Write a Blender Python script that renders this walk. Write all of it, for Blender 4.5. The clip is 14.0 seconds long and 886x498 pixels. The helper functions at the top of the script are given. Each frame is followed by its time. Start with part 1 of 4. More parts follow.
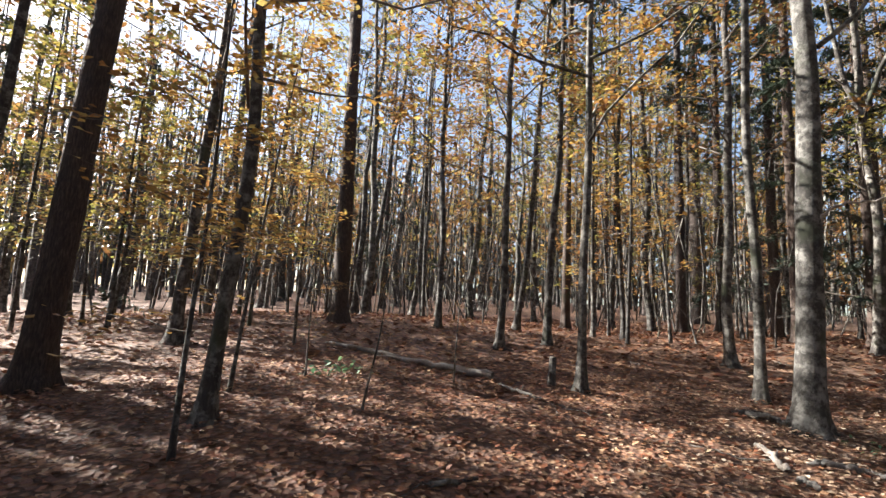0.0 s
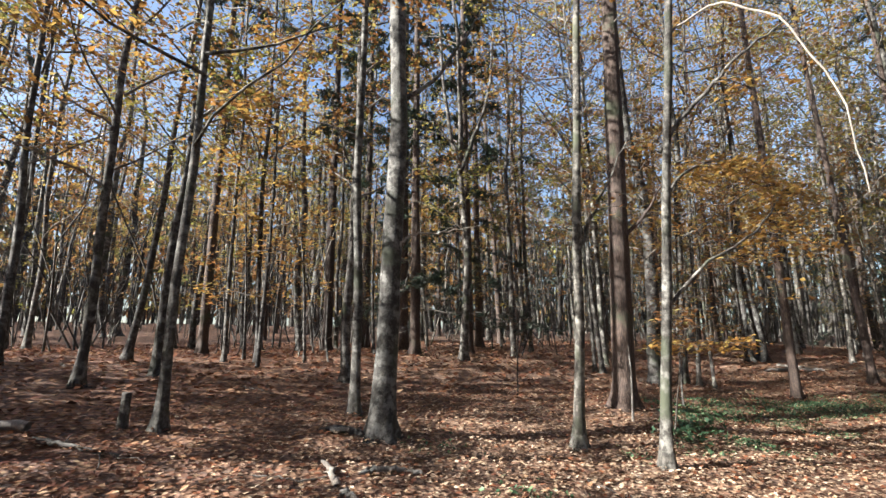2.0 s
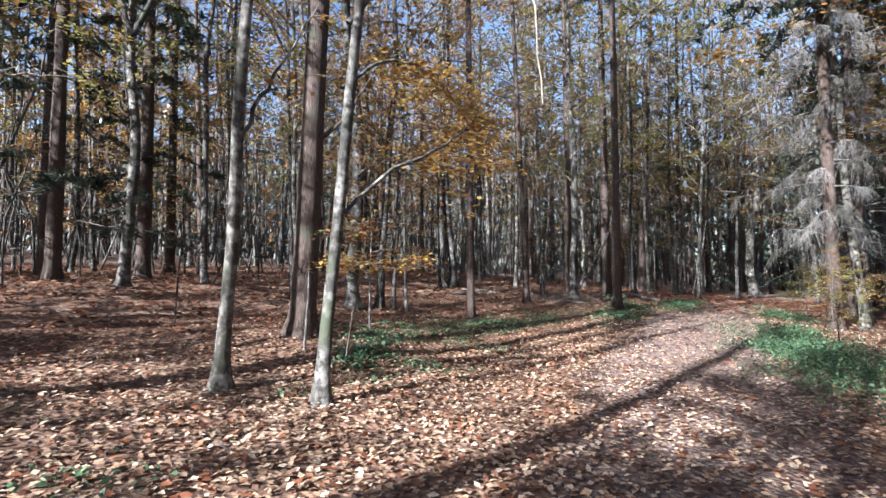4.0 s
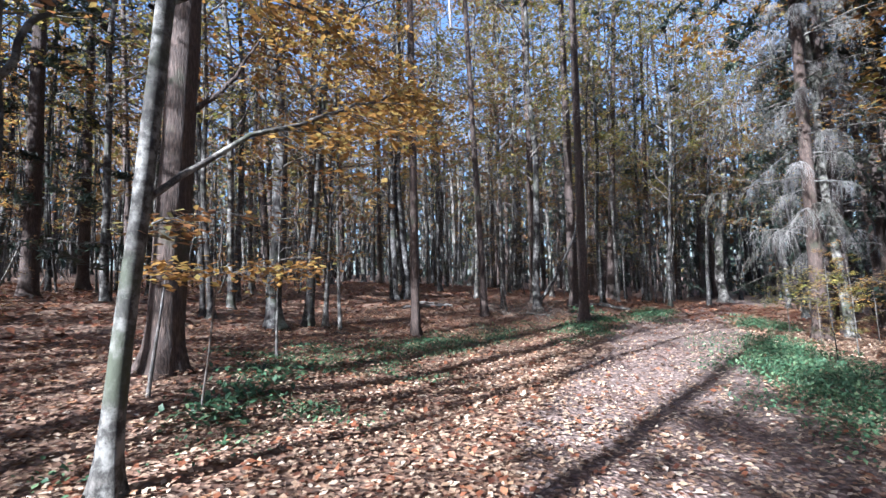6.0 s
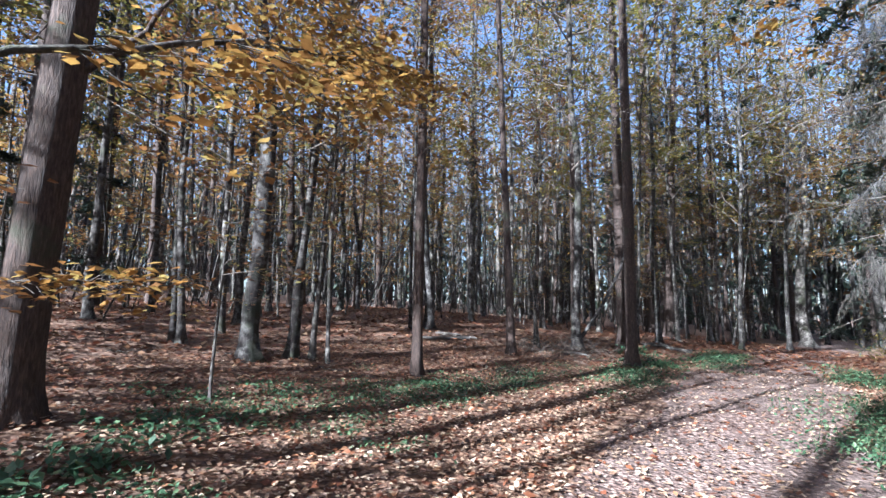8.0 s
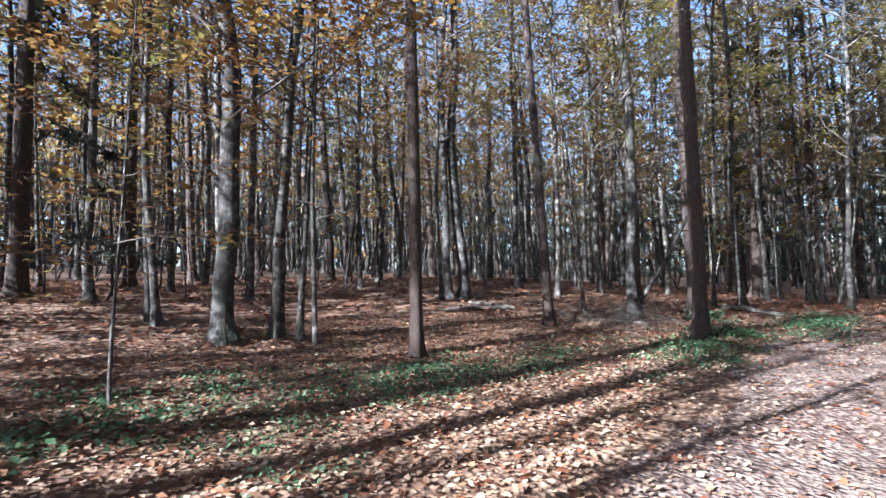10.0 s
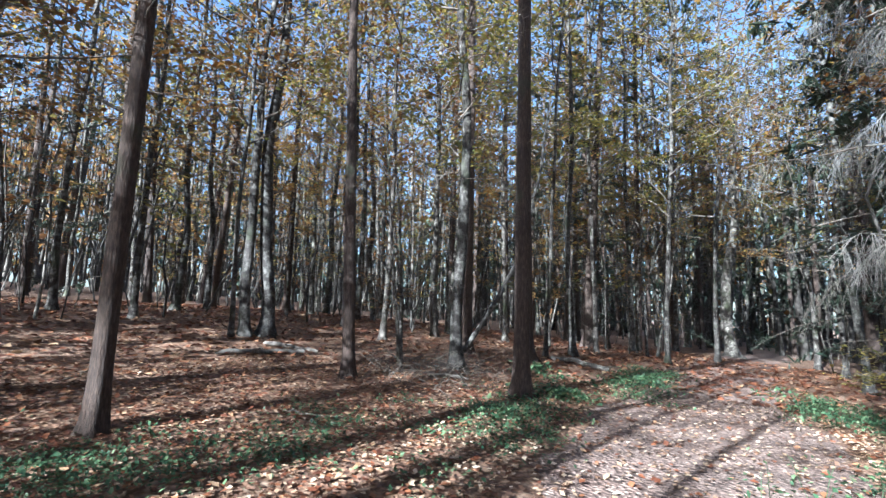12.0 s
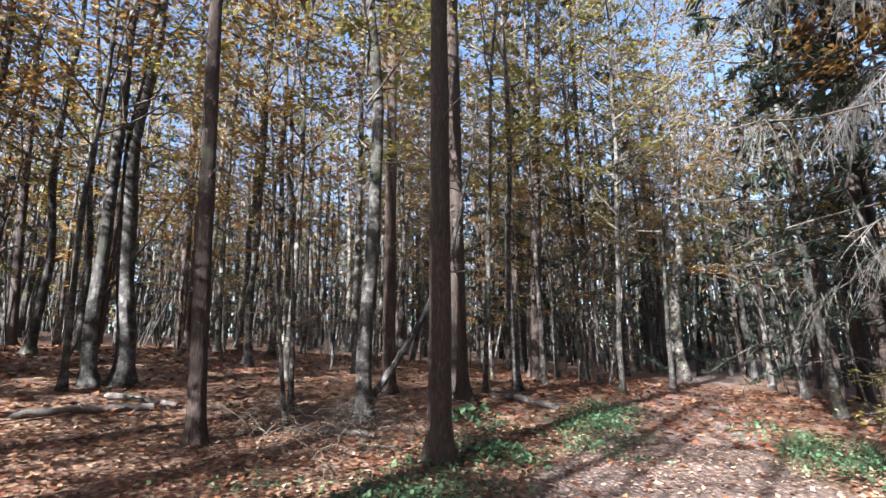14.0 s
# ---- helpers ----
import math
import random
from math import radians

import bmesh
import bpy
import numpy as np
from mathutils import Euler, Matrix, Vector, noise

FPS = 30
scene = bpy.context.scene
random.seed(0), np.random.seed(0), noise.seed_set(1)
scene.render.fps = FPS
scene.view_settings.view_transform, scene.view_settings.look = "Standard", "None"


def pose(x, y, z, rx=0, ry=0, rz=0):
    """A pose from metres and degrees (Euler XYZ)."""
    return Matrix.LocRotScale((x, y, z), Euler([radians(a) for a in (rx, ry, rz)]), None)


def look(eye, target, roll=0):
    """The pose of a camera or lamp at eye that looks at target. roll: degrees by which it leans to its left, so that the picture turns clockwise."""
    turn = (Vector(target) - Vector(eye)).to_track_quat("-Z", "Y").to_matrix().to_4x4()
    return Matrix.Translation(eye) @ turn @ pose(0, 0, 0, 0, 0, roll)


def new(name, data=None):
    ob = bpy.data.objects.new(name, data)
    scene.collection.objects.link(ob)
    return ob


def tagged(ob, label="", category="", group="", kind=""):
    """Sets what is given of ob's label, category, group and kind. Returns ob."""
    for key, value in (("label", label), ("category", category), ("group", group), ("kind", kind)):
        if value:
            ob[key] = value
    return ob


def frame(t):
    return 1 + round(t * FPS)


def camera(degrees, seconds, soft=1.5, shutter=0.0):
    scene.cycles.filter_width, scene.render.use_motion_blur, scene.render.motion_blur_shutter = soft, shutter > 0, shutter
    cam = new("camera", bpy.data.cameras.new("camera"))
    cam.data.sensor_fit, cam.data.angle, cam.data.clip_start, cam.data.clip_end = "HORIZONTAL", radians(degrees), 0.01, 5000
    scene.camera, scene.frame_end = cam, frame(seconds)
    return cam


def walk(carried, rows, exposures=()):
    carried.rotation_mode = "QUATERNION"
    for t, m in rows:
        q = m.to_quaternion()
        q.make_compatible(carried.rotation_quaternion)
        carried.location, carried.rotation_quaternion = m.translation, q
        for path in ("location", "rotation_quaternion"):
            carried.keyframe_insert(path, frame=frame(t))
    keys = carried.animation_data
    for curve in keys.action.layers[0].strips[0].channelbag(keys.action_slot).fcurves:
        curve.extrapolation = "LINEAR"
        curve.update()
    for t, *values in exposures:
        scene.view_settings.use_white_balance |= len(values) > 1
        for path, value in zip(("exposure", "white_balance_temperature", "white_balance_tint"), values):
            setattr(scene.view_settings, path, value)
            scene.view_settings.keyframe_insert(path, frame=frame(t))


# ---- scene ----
cam = camera(84.2, 14.0)
METRES, EYE, TILT, LEAN, TURN = 12.6, 1.5, 4.5, -1.1, 24.0
EXPOSURE, KELVIN = 2.80, 6200
ROWS = [
    (0.0, 0.0, 0.0, 0.0, -0.14, 3.92, -1.98),
    (0.5, 0.017, 0.0027, 0.0029, -10.95, 7.62, -1.58),
    (1.0, 0.0323, 0.0083, 0.004, -21.0, 9.14, -0.56),
    (1.5, 0.0558, 0.0074, 0.0026, -28.74, 8.61, -1.28),
    (2.0, 0.0825, 0.0085, 0.0018, -36.08, 7.4, -1.47),
    (2.5, 0.1128, 0.0171, -0.0026, -45.38, 4.17, -0.66),
    (3.0, 0.1429, 0.0213, -0.0096, -53.9, 2.05, -2.11),
    (3.5, 0.174, 0.0272, -0.0097, -61.07, 1.85, -3.61),
    (4.0, 0.2089, 0.0324, -0.0128, -66.5, 0.66, -3.39),
    (6.5, 0.383, 0.0282, -0.0149, -69.8, 2.74, -2.36),
    (7.0, 0.4218, 0.0271, -0.0142, -68.19, 4.32, -3.65),
    (7.5, 0.4613, 0.0302, -0.0144, -65.33, 5.3, -4.42),
    (8.0, 0.5001, 0.0256, -0.0152, -63.46, 5.02, -4.41),
    (10.5, 0.6998, 0.0188, -0.0197, -54.51, 0.61, -1.39),
    (11.0, 0.7452, 0.0176, -0.0213, -56.56, 1.03, -2.93),
    (11.5, 0.7889, 0.0135, -0.0198, -62.64, 2.93, -4.52),
    (12.0, 0.8324, 0.0151, -0.0169, -70.88, 6.12, -5.3),
    (12.5, 0.8738, 0.0157, -0.0139, -77.74, 9.65, -5.74),
    (13.0, 0.9099, 0.0154, -0.014, -81.4, 11.4, -5.83),
    (13.5, 0.9521, 0.0157, -0.0133, -82.2, 11.95, -4.97),
    (14.0, 0.992, 0.0148, -0.0155, -76.52, 9.99, -3.37),
]
walk(cam, [(t, pose(0, 0, EYE, TILT, LEAN, TURN) @ pose(METRES * x, METRES * y, METRES * z, 90 + pitch, roll, yaw)) for t, x, y, z, yaw, pitch, roll in ROWS],
     exposures=[(0.0, EXPOSURE - 0.08, KELVIN + 170, 12), (1.0, EXPOSURE - 0.24, KELVIN - 50, 9), (2.5, EXPOSURE - 0.2, KELVIN - 50, 11), (4.0, EXPOSURE - 0.1, KELVIN - 700, 13), (7.0, EXPOSURE - 0.12, KELVIN - 1050, 13), (11.0, EXPOSURE + 0.12, KELVIN - 950, 11), (12.0, EXPOSURE + 0.08, KELVIN - 1000, 7), (13.0, EXPOSURE + 0.12, KELVIN - 600, 11), (14.0, EXPOSURE + 0.12, KELVIN - 450, 13)])

# ---- light ----
SUN_ELEVATION, SUN_AZIMUTH = 30.0, 183.0   # degrees; azimuth anticlockwise from +x
world = bpy.data.worlds.new("sky_world")
scene.world = world
world.use_nodes = True
wn = world.node_tree
sky = wn.nodes.new("ShaderNodeTexSky")
sky.sky_type, sky.sun_disc = "NISHITA", False
sky.sun_elevation = radians(SUN_ELEVATION)
sky.sun_rotation = radians(90 - SUN_AZIMUTH)
sky.air_density, sky.dust_density = 1.0, 2.2
wn.nodes["Background"].inputs[1].default_value = 0.05
wn.links.new(sky.outputs[0], wn.nodes["Background"].inputs[0])
sun_data = bpy.data.lights.new("sun", "SUN")
sun_data.energy, sun_data.angle, sun_data.color = 5.0, radians(0.6), (1.0, 0.93, 0.82)
sun = new("sun", sun_data)
sun_way = Vector((math.cos(radians(SUN_AZIMUTH)) * math.cos(radians(SUN_ELEVATION)),
                  math.sin(radians(SUN_AZIMUTH)) * math.cos(radians(SUN_ELEVATION)), math.sin(radians(SUN_ELEVATION))))
sun.matrix_world = look(sun_way * 60, (0, 0, 0))

# ---- materials ----


def nodes_of(name):
    m = bpy.data.materials.new(name)
    m.use_nodes = True
    nt = m.node_tree
    return m, nt, nt.nodes["Principled BSDF"]


def ramp(nt, source, stops):
    r = nt.nodes.new("ShaderNodeValToRGB")
    els = r.color_ramp.elements
    while len(els) < len(stops):
        els.new(0.5)
    for e, (p, c) in zip(els, stops):
        e.position, e.color = p, (*c, 1)
    nt.links.new(source, r.inputs[0])
    return r.outputs[0]


def noise_tex(nt, scale, detail=6, vec=None, rough=0.6):
    n = nt.nodes.new("ShaderNodeTexNoise")
    n.inputs["Scale"].default_value, n.inputs["Detail"].default_value, n.inputs["Roughness"].default_value = scale, detail, rough
    if vec is not None:
        nt.links.new(vec, n.inputs["Vector"])
    return n.outputs[0]


def world_place(nt, scale=(1, 1, 1)):
    g = nt.nodes.new("ShaderNodeNewGeometry")
    m = nt.nodes.new("ShaderNodeMapping")
    m.inputs["Scale"].default_value = scale
    nt.links.new(g.outputs["Position"], m.inputs[0])
    return m.outputs[0], g


def mix(nt, kind, fac, a, b):
    m = nt.nodes.new("ShaderNodeMix")
    m.data_type, m.blend_type = "RGBA", kind
    for src, sock in ((fac, m.inputs[0]), (a, m.inputs[6]), (b, m.inputs[7])):
        if isinstance(src, (int, float)):
            sock.default_value = src
        elif isinstance(src, tuple):
            sock.default_value = (*src, 1)
        else:
            nt.links.new(src, sock)
    return m.outputs[2]


def bump(nt, bsdf, height, strength, distance):
    b = nt.nodes.new("ShaderNodeBump")
    b.inputs["Strength"].default_value, b.inputs["Distance"].default_value = strength, distance
    nt.links.new(height, b.inputs["Height"])
    nt.links.new(b.outputs[0], bsdf.inputs["Normal"])


def bark(name, stops, streak, moss=0.0, lichen=0.0, relief=0.02, vary=None):
    """Bark: vertical furrows, blotches, and moss or pale lichen in patches."""
    m, nt, p = nodes_of(name)
    tall, g = world_place(nt, streak)
    fine = noise_tex(nt, 9, 8, tall, 0.65)
    flat, _ = world_place(nt)
    blot = noise_tex(nt, 2.3, 5, flat)
    col = ramp(nt, fine, stops)
    col = mix(nt, "MULTIPLY", 0.55, col, ramp(nt, blot, [(0.3, (0.45, 0.42, 0.4)), (0.7, (1.25, 1.2, 1.15))]))
    if lichen:
        spots = ramp(nt, noise_tex(nt, 7, 7, flat, 0.7), [(0.52 - lichen * 0.1, (0, 0, 0)), (0.66 - lichen * 0.1, (1, 1, 1))])
        col = mix(nt, "MIX", spots, col, (0.17, 0.17, 0.155))
    if moss:
        patch = ramp(nt, noise_tex(nt, 1.7, 6, flat), [(0.62 - moss * 0.2, (0, 0, 0)), (0.74 - moss * 0.2, (1, 1, 1))])
        col = mix(nt, "MIX", patch, col, (0.036, 0.043, 0.025))
    info = nt.nodes.new("ShaderNodeObjectInfo")
    tone = ramp(nt, info.outputs["Random"] if vary is None else g.outputs["Random Per Island"], vary or [(0.0, (0.7, 0.7, 0.72)), (1.0, (1.2, 1.15, 1.1))])
    col = mix(nt, "MULTIPLY", 1.0, col, tone)
    nt.links.new(col, p.inputs["Base Color"])
    p.inputs["Roughness"].default_value = 0.85
    bump(nt, p, fine, 0.8, relief)
    return m


def leafy(name, stops, glow=0.45, rough=0.5):
    """Leaves: each its own tint, blotched, letting light through."""
    m, nt, p = nodes_of(name)
    place, g = world_place(nt)
    col = ramp(nt, g.outputs["Random Per Island"], stops)
    blot = ramp(nt, noise_tex(nt, 40, 3, place), [(0.3, (0.65, 0.6, 0.55)), (0.7, (1.15, 1.15, 1.1))])
    col = mix(nt, "MULTIPLY", 0.8, col, blot)
    nt.links.new(col, p.inputs["Base Color"])
    p.inputs["Roughness"].default_value = rough
    if glow:
        t = nt.nodes.new("ShaderNodeBsdfTranslucent")
        nt.links.new(col, t.inputs[0])
        s = nt.nodes.new("ShaderNodeMixShader")
        s.inputs[0].default_value = glow
        nt.links.new(p.outputs[0], s.inputs[1])
        nt.links.new(t.outputs[0], s.inputs[2])
        nt.links.new(s.outputs[0], nt.nodes["Material Output"].inputs[0])
    return m


def litter_ground(name, stops, cell, soil, pale=None):
    """Ground under a mat of fallen leaves, with bare soil between."""
    m, nt, p = nodes_of(name)
    place, _ = world_place(nt)
    warp = mix(nt, "MIX", 0.06, place, noise_tex(nt, 6, 4, place))
    v = nt.nodes.new("ShaderNodeTexVoronoi")
    v.inputs["Scale"].default_value = cell
    nt.links.new(warp, v.inputs["Vector"])
    split = nt.nodes.new("ShaderNodeSeparateColor")
    nt.links.new(v.outputs["Color"], split.inputs[0])
    col = ramp(nt, split.outputs[0], stops)
    # towards the trail the mat turns tan, lightened further to look sunlit
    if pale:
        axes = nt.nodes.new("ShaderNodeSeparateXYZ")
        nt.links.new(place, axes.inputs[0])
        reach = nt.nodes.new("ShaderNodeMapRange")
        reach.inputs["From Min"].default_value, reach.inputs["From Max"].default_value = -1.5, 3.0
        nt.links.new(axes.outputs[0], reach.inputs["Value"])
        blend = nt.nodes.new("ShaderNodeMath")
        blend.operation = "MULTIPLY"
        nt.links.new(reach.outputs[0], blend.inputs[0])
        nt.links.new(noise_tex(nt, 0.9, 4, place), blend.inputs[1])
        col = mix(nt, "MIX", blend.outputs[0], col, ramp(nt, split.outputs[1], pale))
    edge = ramp(nt, v.outputs["Distance"], [(0.25, (1, 1, 1)), (0.75, (0.35, 0.3, 0.28))])
    col = mix(nt, "MULTIPLY", 0.9, col, edge)
    wide = ramp(nt, noise_tex(nt, 0.6, 6, place), [(0.38, (0, 0, 0)), (0.66, (1, 1, 1))])
    col = mix(nt, "MIX", wide, col, mix(nt, "MIX", 0.5, col, soil))
    nt.links.new(col, p.inputs["Base Color"])
    p.inputs["Roughness"].default_value = 0.8
    bump(nt, p, v.outputs["Distance"], 1.0, 0.03)
    return m


M_PINE = bark("pine_bark", [(0.3, (0.016, 0.012, 0.010)), (0.5, (0.050, 0.036, 0.030)), (0.72, (0.125, 0.092, 0.076))], (6, 6, 1.2), 0.15, 0.0, 0.035)
M_POLE = bark("dark_bark", [(0.3, (0.014, 0.0125, 0.012)), (0.55, (0.038, 0.034, 0.031)), (0.75, (0.12, 0.11, 0.10))], (4, 4, 0.8), 0.35, 0.4, 0.015)
M_BEECH = bark("beech_bark", [(0.3, (0.013, 0.0125, 0.011)), (0.5, (0.032, 0.031, 0.027)), (0.72, (0.12, 0.115, 0.104))], (2.5, 2.5, 1.6), 0.5, 0.5, 0.008)
M_DEAD = bark("dead_wood", [(0.3, (0.10, 0.09, 0.078)), (0.55, (0.22, 0.205, 0.185)), (0.75, (0.38, 0.36, 0.33))], (6, 6, 2), 0.0, 0.3, 0.01)
M_TWIG = bark("twig_bark", [(0.3, (0.05, 0.042, 0.036)), (0.7, (0.16, 0.14, 0.12))], (3, 3, 3), 0.0, 0.2, 0.004)
# wide tone per trunk or stem; the palest few stand in for sunlit ones
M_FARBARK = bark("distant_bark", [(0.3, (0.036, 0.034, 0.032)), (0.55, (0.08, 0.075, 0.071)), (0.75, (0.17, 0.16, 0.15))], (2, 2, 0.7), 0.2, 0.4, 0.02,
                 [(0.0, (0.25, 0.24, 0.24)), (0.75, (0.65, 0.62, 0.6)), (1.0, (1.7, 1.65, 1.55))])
M_GOLD = leafy("golden_leaves", [(0.0, (0.20, 0.10, 0.035)), (0.35, (0.30, 0.16, 0.045)), (0.7, (0.38, 0.24, 0.065)), (1.0, (0.42, 0.35, 0.12))], 0.5)
M_RUST = leafy("rust_leaves", [(0.0, (0.13, 0.065, 0.032)), (0.4, (0.24, 0.115, 0.042)), (0.7, (0.30, 0.18, 0.06)), (1.0, (0.24, 0.24, 0.08))], 0.45)
M_LIME = leafy("yellow_green_leaves", [(0.0, (0.12, 0.145, 0.045)), (0.5, (0.24, 0.22, 0.06)), (1.0, (0.40, 0.31, 0.09))], 0.5)
M_NEEDLE = leafy("conifer_needles", [(0.0, (0.014, 0.026, 0.019)), (0.6, (0.028, 0.047, 0.033)), (1.0, (0.06, 0.08, 0.055))], 0.2)
M_HERB = leafy("herb_leaves", [(0.0, (0.035, 0.08, 0.042)), (0.6, (0.075, 0.16, 0.085)), (1.0, (0.18, 0.27, 0.14))], 0.35)
M_LITTER = leafy("fallen_leaves", [(0.0, (0.06, 0.022, 0.013)), (0.4, (0.14, 0.048, 0.024)), (0.72, (0.22, 0.088, 0.042)), (0.9, (0.34, 0.19, 0.105)), (1.0, (0.46, 0.34, 0.22))], 0.15, 0.55)
# tan and straw leaves, with some sunlit brightness put into their colour
M_TAN = leafy("pale_fallen_leaves", [(0.0, (0.11, 0.06, 0.042)), (0.25, (0.23, 0.14, 0.095)), (0.55, (0.38, 0.27, 0.185)), (0.85, (0.52, 0.41, 0.30)), (1.0, (0.62, 0.54, 0.44))], 0.15, 0.5)
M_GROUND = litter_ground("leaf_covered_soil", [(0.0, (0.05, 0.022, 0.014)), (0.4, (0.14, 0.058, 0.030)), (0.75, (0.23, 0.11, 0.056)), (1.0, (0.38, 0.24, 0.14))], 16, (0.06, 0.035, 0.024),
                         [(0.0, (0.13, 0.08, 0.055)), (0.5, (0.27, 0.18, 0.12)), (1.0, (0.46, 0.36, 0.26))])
M_TRAIL = litter_ground("trodden_trail", [(0.0, (0.075, 0.045, 0.035)), (0.5, (0.165, 0.108, 0.088)), (1.0, (0.36, 0.28, 0.235))], 24, (0.165, 0.13, 0.115))

# ---- mesh building ----


class Geo:
    """Gathers tubes and leaves, then becomes one mesh."""

    def __init__(self):
        self.v, self.f, self.m, self.n = [], [], [], 0

    def add(self, verts, faces, slot=0):
        self.m.append(np.full(len(faces), slot))
        self.v.append(np.asarray(verts, float).reshape(-1, 3))
        self.f.append(np.asarray(faces, int) + self.n)
        self.n += len(self.v[-1])

    def tube(self, pts, radii, sides=6, lobes=None, seed=0):
        pts, radii = np.asarray(pts, float), np.asarray(radii, float)
        way = np.gradient(pts, axis=0)
        way /= np.linalg.norm(way, axis=1)[:, None] + 1e-9
        ref = np.where(np.abs(way[:, 2:3]) > 0.8, [[1.0, 0, 0]], [[0, 0, 1.0]])
        if len(set(np.abs(way[:, 2]) > 0.8)) > 1:
            ref = np.tile([[0.6, 0.77, 0.2]], (len(pts), 1))
        a = np.cross(way, ref)
        a /= np.linalg.norm(a, axis=1)[:, None] + 1e-9
        b = np.cross(way, a)
        ang = np.arange(sides) * 2 * np.pi / sides
        r = radii[:, None] * np.ones(sides)
        if lobes is not None:
            r = r * lobes(ang)
        ring = pts[:, None] + r[..., None] * (np.cos(ang)[:, None] * a[:, None] + np.sin(ang)[:, None] * b[:, None])
        k, s = len(pts), sides
        i = np.arange(k - 1)[:, None] * s
        j = np.arange(s)[None]
        quad = np.stack([i + j, i + (j + 1) % s, i + s + (j + 1) % s, i + s + j], -1).reshape(-1, 4)
        self.add(ring.reshape(-1, 3), quad)

    def leaves(self, at, size, rng, flat=0.35, slim=0.55, droop=0.0, slot=0):
        """Folded leaves round the places given; flat: how far they tip out of the level."""
        at = np.asarray(at, float).reshape(-1, 3)
        n = len(at)
        size = np.broadcast_to(size, n) * rng.uniform(0.65, 1.3, n)
        az = rng.uniform(0, 2 * np.pi, n)
        tip = rng.normal(0, flat, n) - droop
        along = np.stack([np.cos(az) * np.cos(tip), np.sin(az) * np.cos(tip), np.sin(tip)], 1)
        side = np.stack([-np.sin(az), np.cos(az), rng.normal(0, flat, n)], 1)
        up = np.cross(along, side)
        L, W = size[:, None] * 0.5, size[:, None] * 0.5 * slim
        fold = rng.uniform(-0.1, 0.5, n)[:, None] * W
        p = np.stack([at - along * L, at + side * W + up * fold - along * L * 0.15, at + along * L, at - side * W + up * fold - along * L * 0.15], 1)
        i = np.arange(n)[:, None] * 4
        tri = np.concatenate([i + [[0, 1, 2]], i + [[0, 2, 3]]], 1).reshape(-1, 3)
        self.add(p.reshape(-1, 3), tri, slot)

    def join(self, other, slot=0):
        for v, f, m in zip(other.v, other.f, other.m):
            self.v.append(v)
            self.m.append(np.full(len(f), slot))
        for v, f in zip(other.v, other.f):
            self.f.append(f + self.n)
        self.n += other.n

    def mesh(self, name, mats, smooth=True):
        me = bpy.data.meshes.new(name)
        v = np.concatenate(self.v)
        nq = [len(f) for f in self.f]
        loops = np.concatenate([f.reshape(-1) for f in self.f])
        sizes = np.concatenate([np.full(k, f.shape[1]) for k, f in zip(nq, self.f)])
        me.vertices.add(len(v))
        me.vertices.foreach_set("co", v.reshape(-1))
        me.loops.add(len(loops))
        me.loops.foreach_set("vertex_index", loops)
        me.polygons.add(len(sizes))
        me.polygons.foreach_set("loop_start", np.concatenate([[0], np.cumsum(sizes)[:-1]]))
        me.polygons.foreach_set("loop_total", sizes)
        if smooth:
            me.polygons.foreach_set("use_smooth", np.ones(len(sizes), bool))
        me.update(calc_edges=True)
        for one in (mats if isinstance(mats, tuple) else (mats,)):
            me.materials.append(one)
        me.polygons.foreach_set("material_index", np.concatenate(self.m))
        return me


def part(name, geo, material, parent=None, label="", smooth=True):
    me = geo.mesh(name, material, smooth) if isinstance(geo, Geo) else geo
    ob = new(name, me)
    if parent is not None:
        ob.parent = parent
    return tagged(ob, label)


# ---- ground ----
SLOPE_X, SLOPE_Y = -0.0145, 0.0797


def hill(x, y, cx, cy, s, h):
    return h * np.exp(-((x - cx) ** 2 + (y - cy) ** 2) / (2 * s * s))


def height(x, y):
    """The forest floor: a gentle side slope with low swells and a shallow dip beside the trail."""
    x, y = np.asarray(x, float), np.asarray(y, float)
    z = SLOPE_X * 60 * np.tanh(x / 60) + SLOPE_Y * (9 + 80 * np.tanh((y - 9) / 80))
    z = z + hill(x, y, -7, 9, 5, 0.56) + hill(x, y, -1, 7, 4, -0.08) + hill(x, y, 4, 13, 4, 0.29) + hill(x, y, 9, 8, 4, -0.30)
    z = z + hill(x, y, 4, 4, 4, -0.09) + hill(x, y, 19, 19, 6, 0.37) + hill(x, y, 12, 3, 4, 0.19)
    z = z + hill(x, y, 5.5, 7.8, 0.9, 0.18)
    return z


def small_relief(x, y):
    return 0.018 * np.sin(2.1 * x + 1.3 * np.sin(1.7 * y)) * np.sin(1.9 * y + 0.8 * np.sin(2.3 * x)) + 0.010 * np.sin(5.3 * x + 2 * y) * np.sin(4.7 * y - 1.5 * x)


def ground_z(x, y):
    return height(x, y) + small_relief(np.asarray(x, float), np.asarray(y, float))


def trail_y(x):
    """The trail's middle line."""
    x = np.asarray(x, float)
    return np.where(x < 11, 0.445 * x, 4.895 + 9.0 * np.tanh((x - 11) * 0.445 / 9.0) * 0.62)


def spread(lo, hi, fine_lo, fine_hi, step, grow=1.16):
    mid = list(np.arange(fine_lo, fine_hi + 1e-6, step))
    d, a = step, fine_hi
    while a < hi:
        d *= grow
        a += d
        mid.append(a)
    d, a = step, fine_lo
    while a > lo:
        d *= grow
        a -= d
        mid.insert(0, a)
    return np.array(mid)


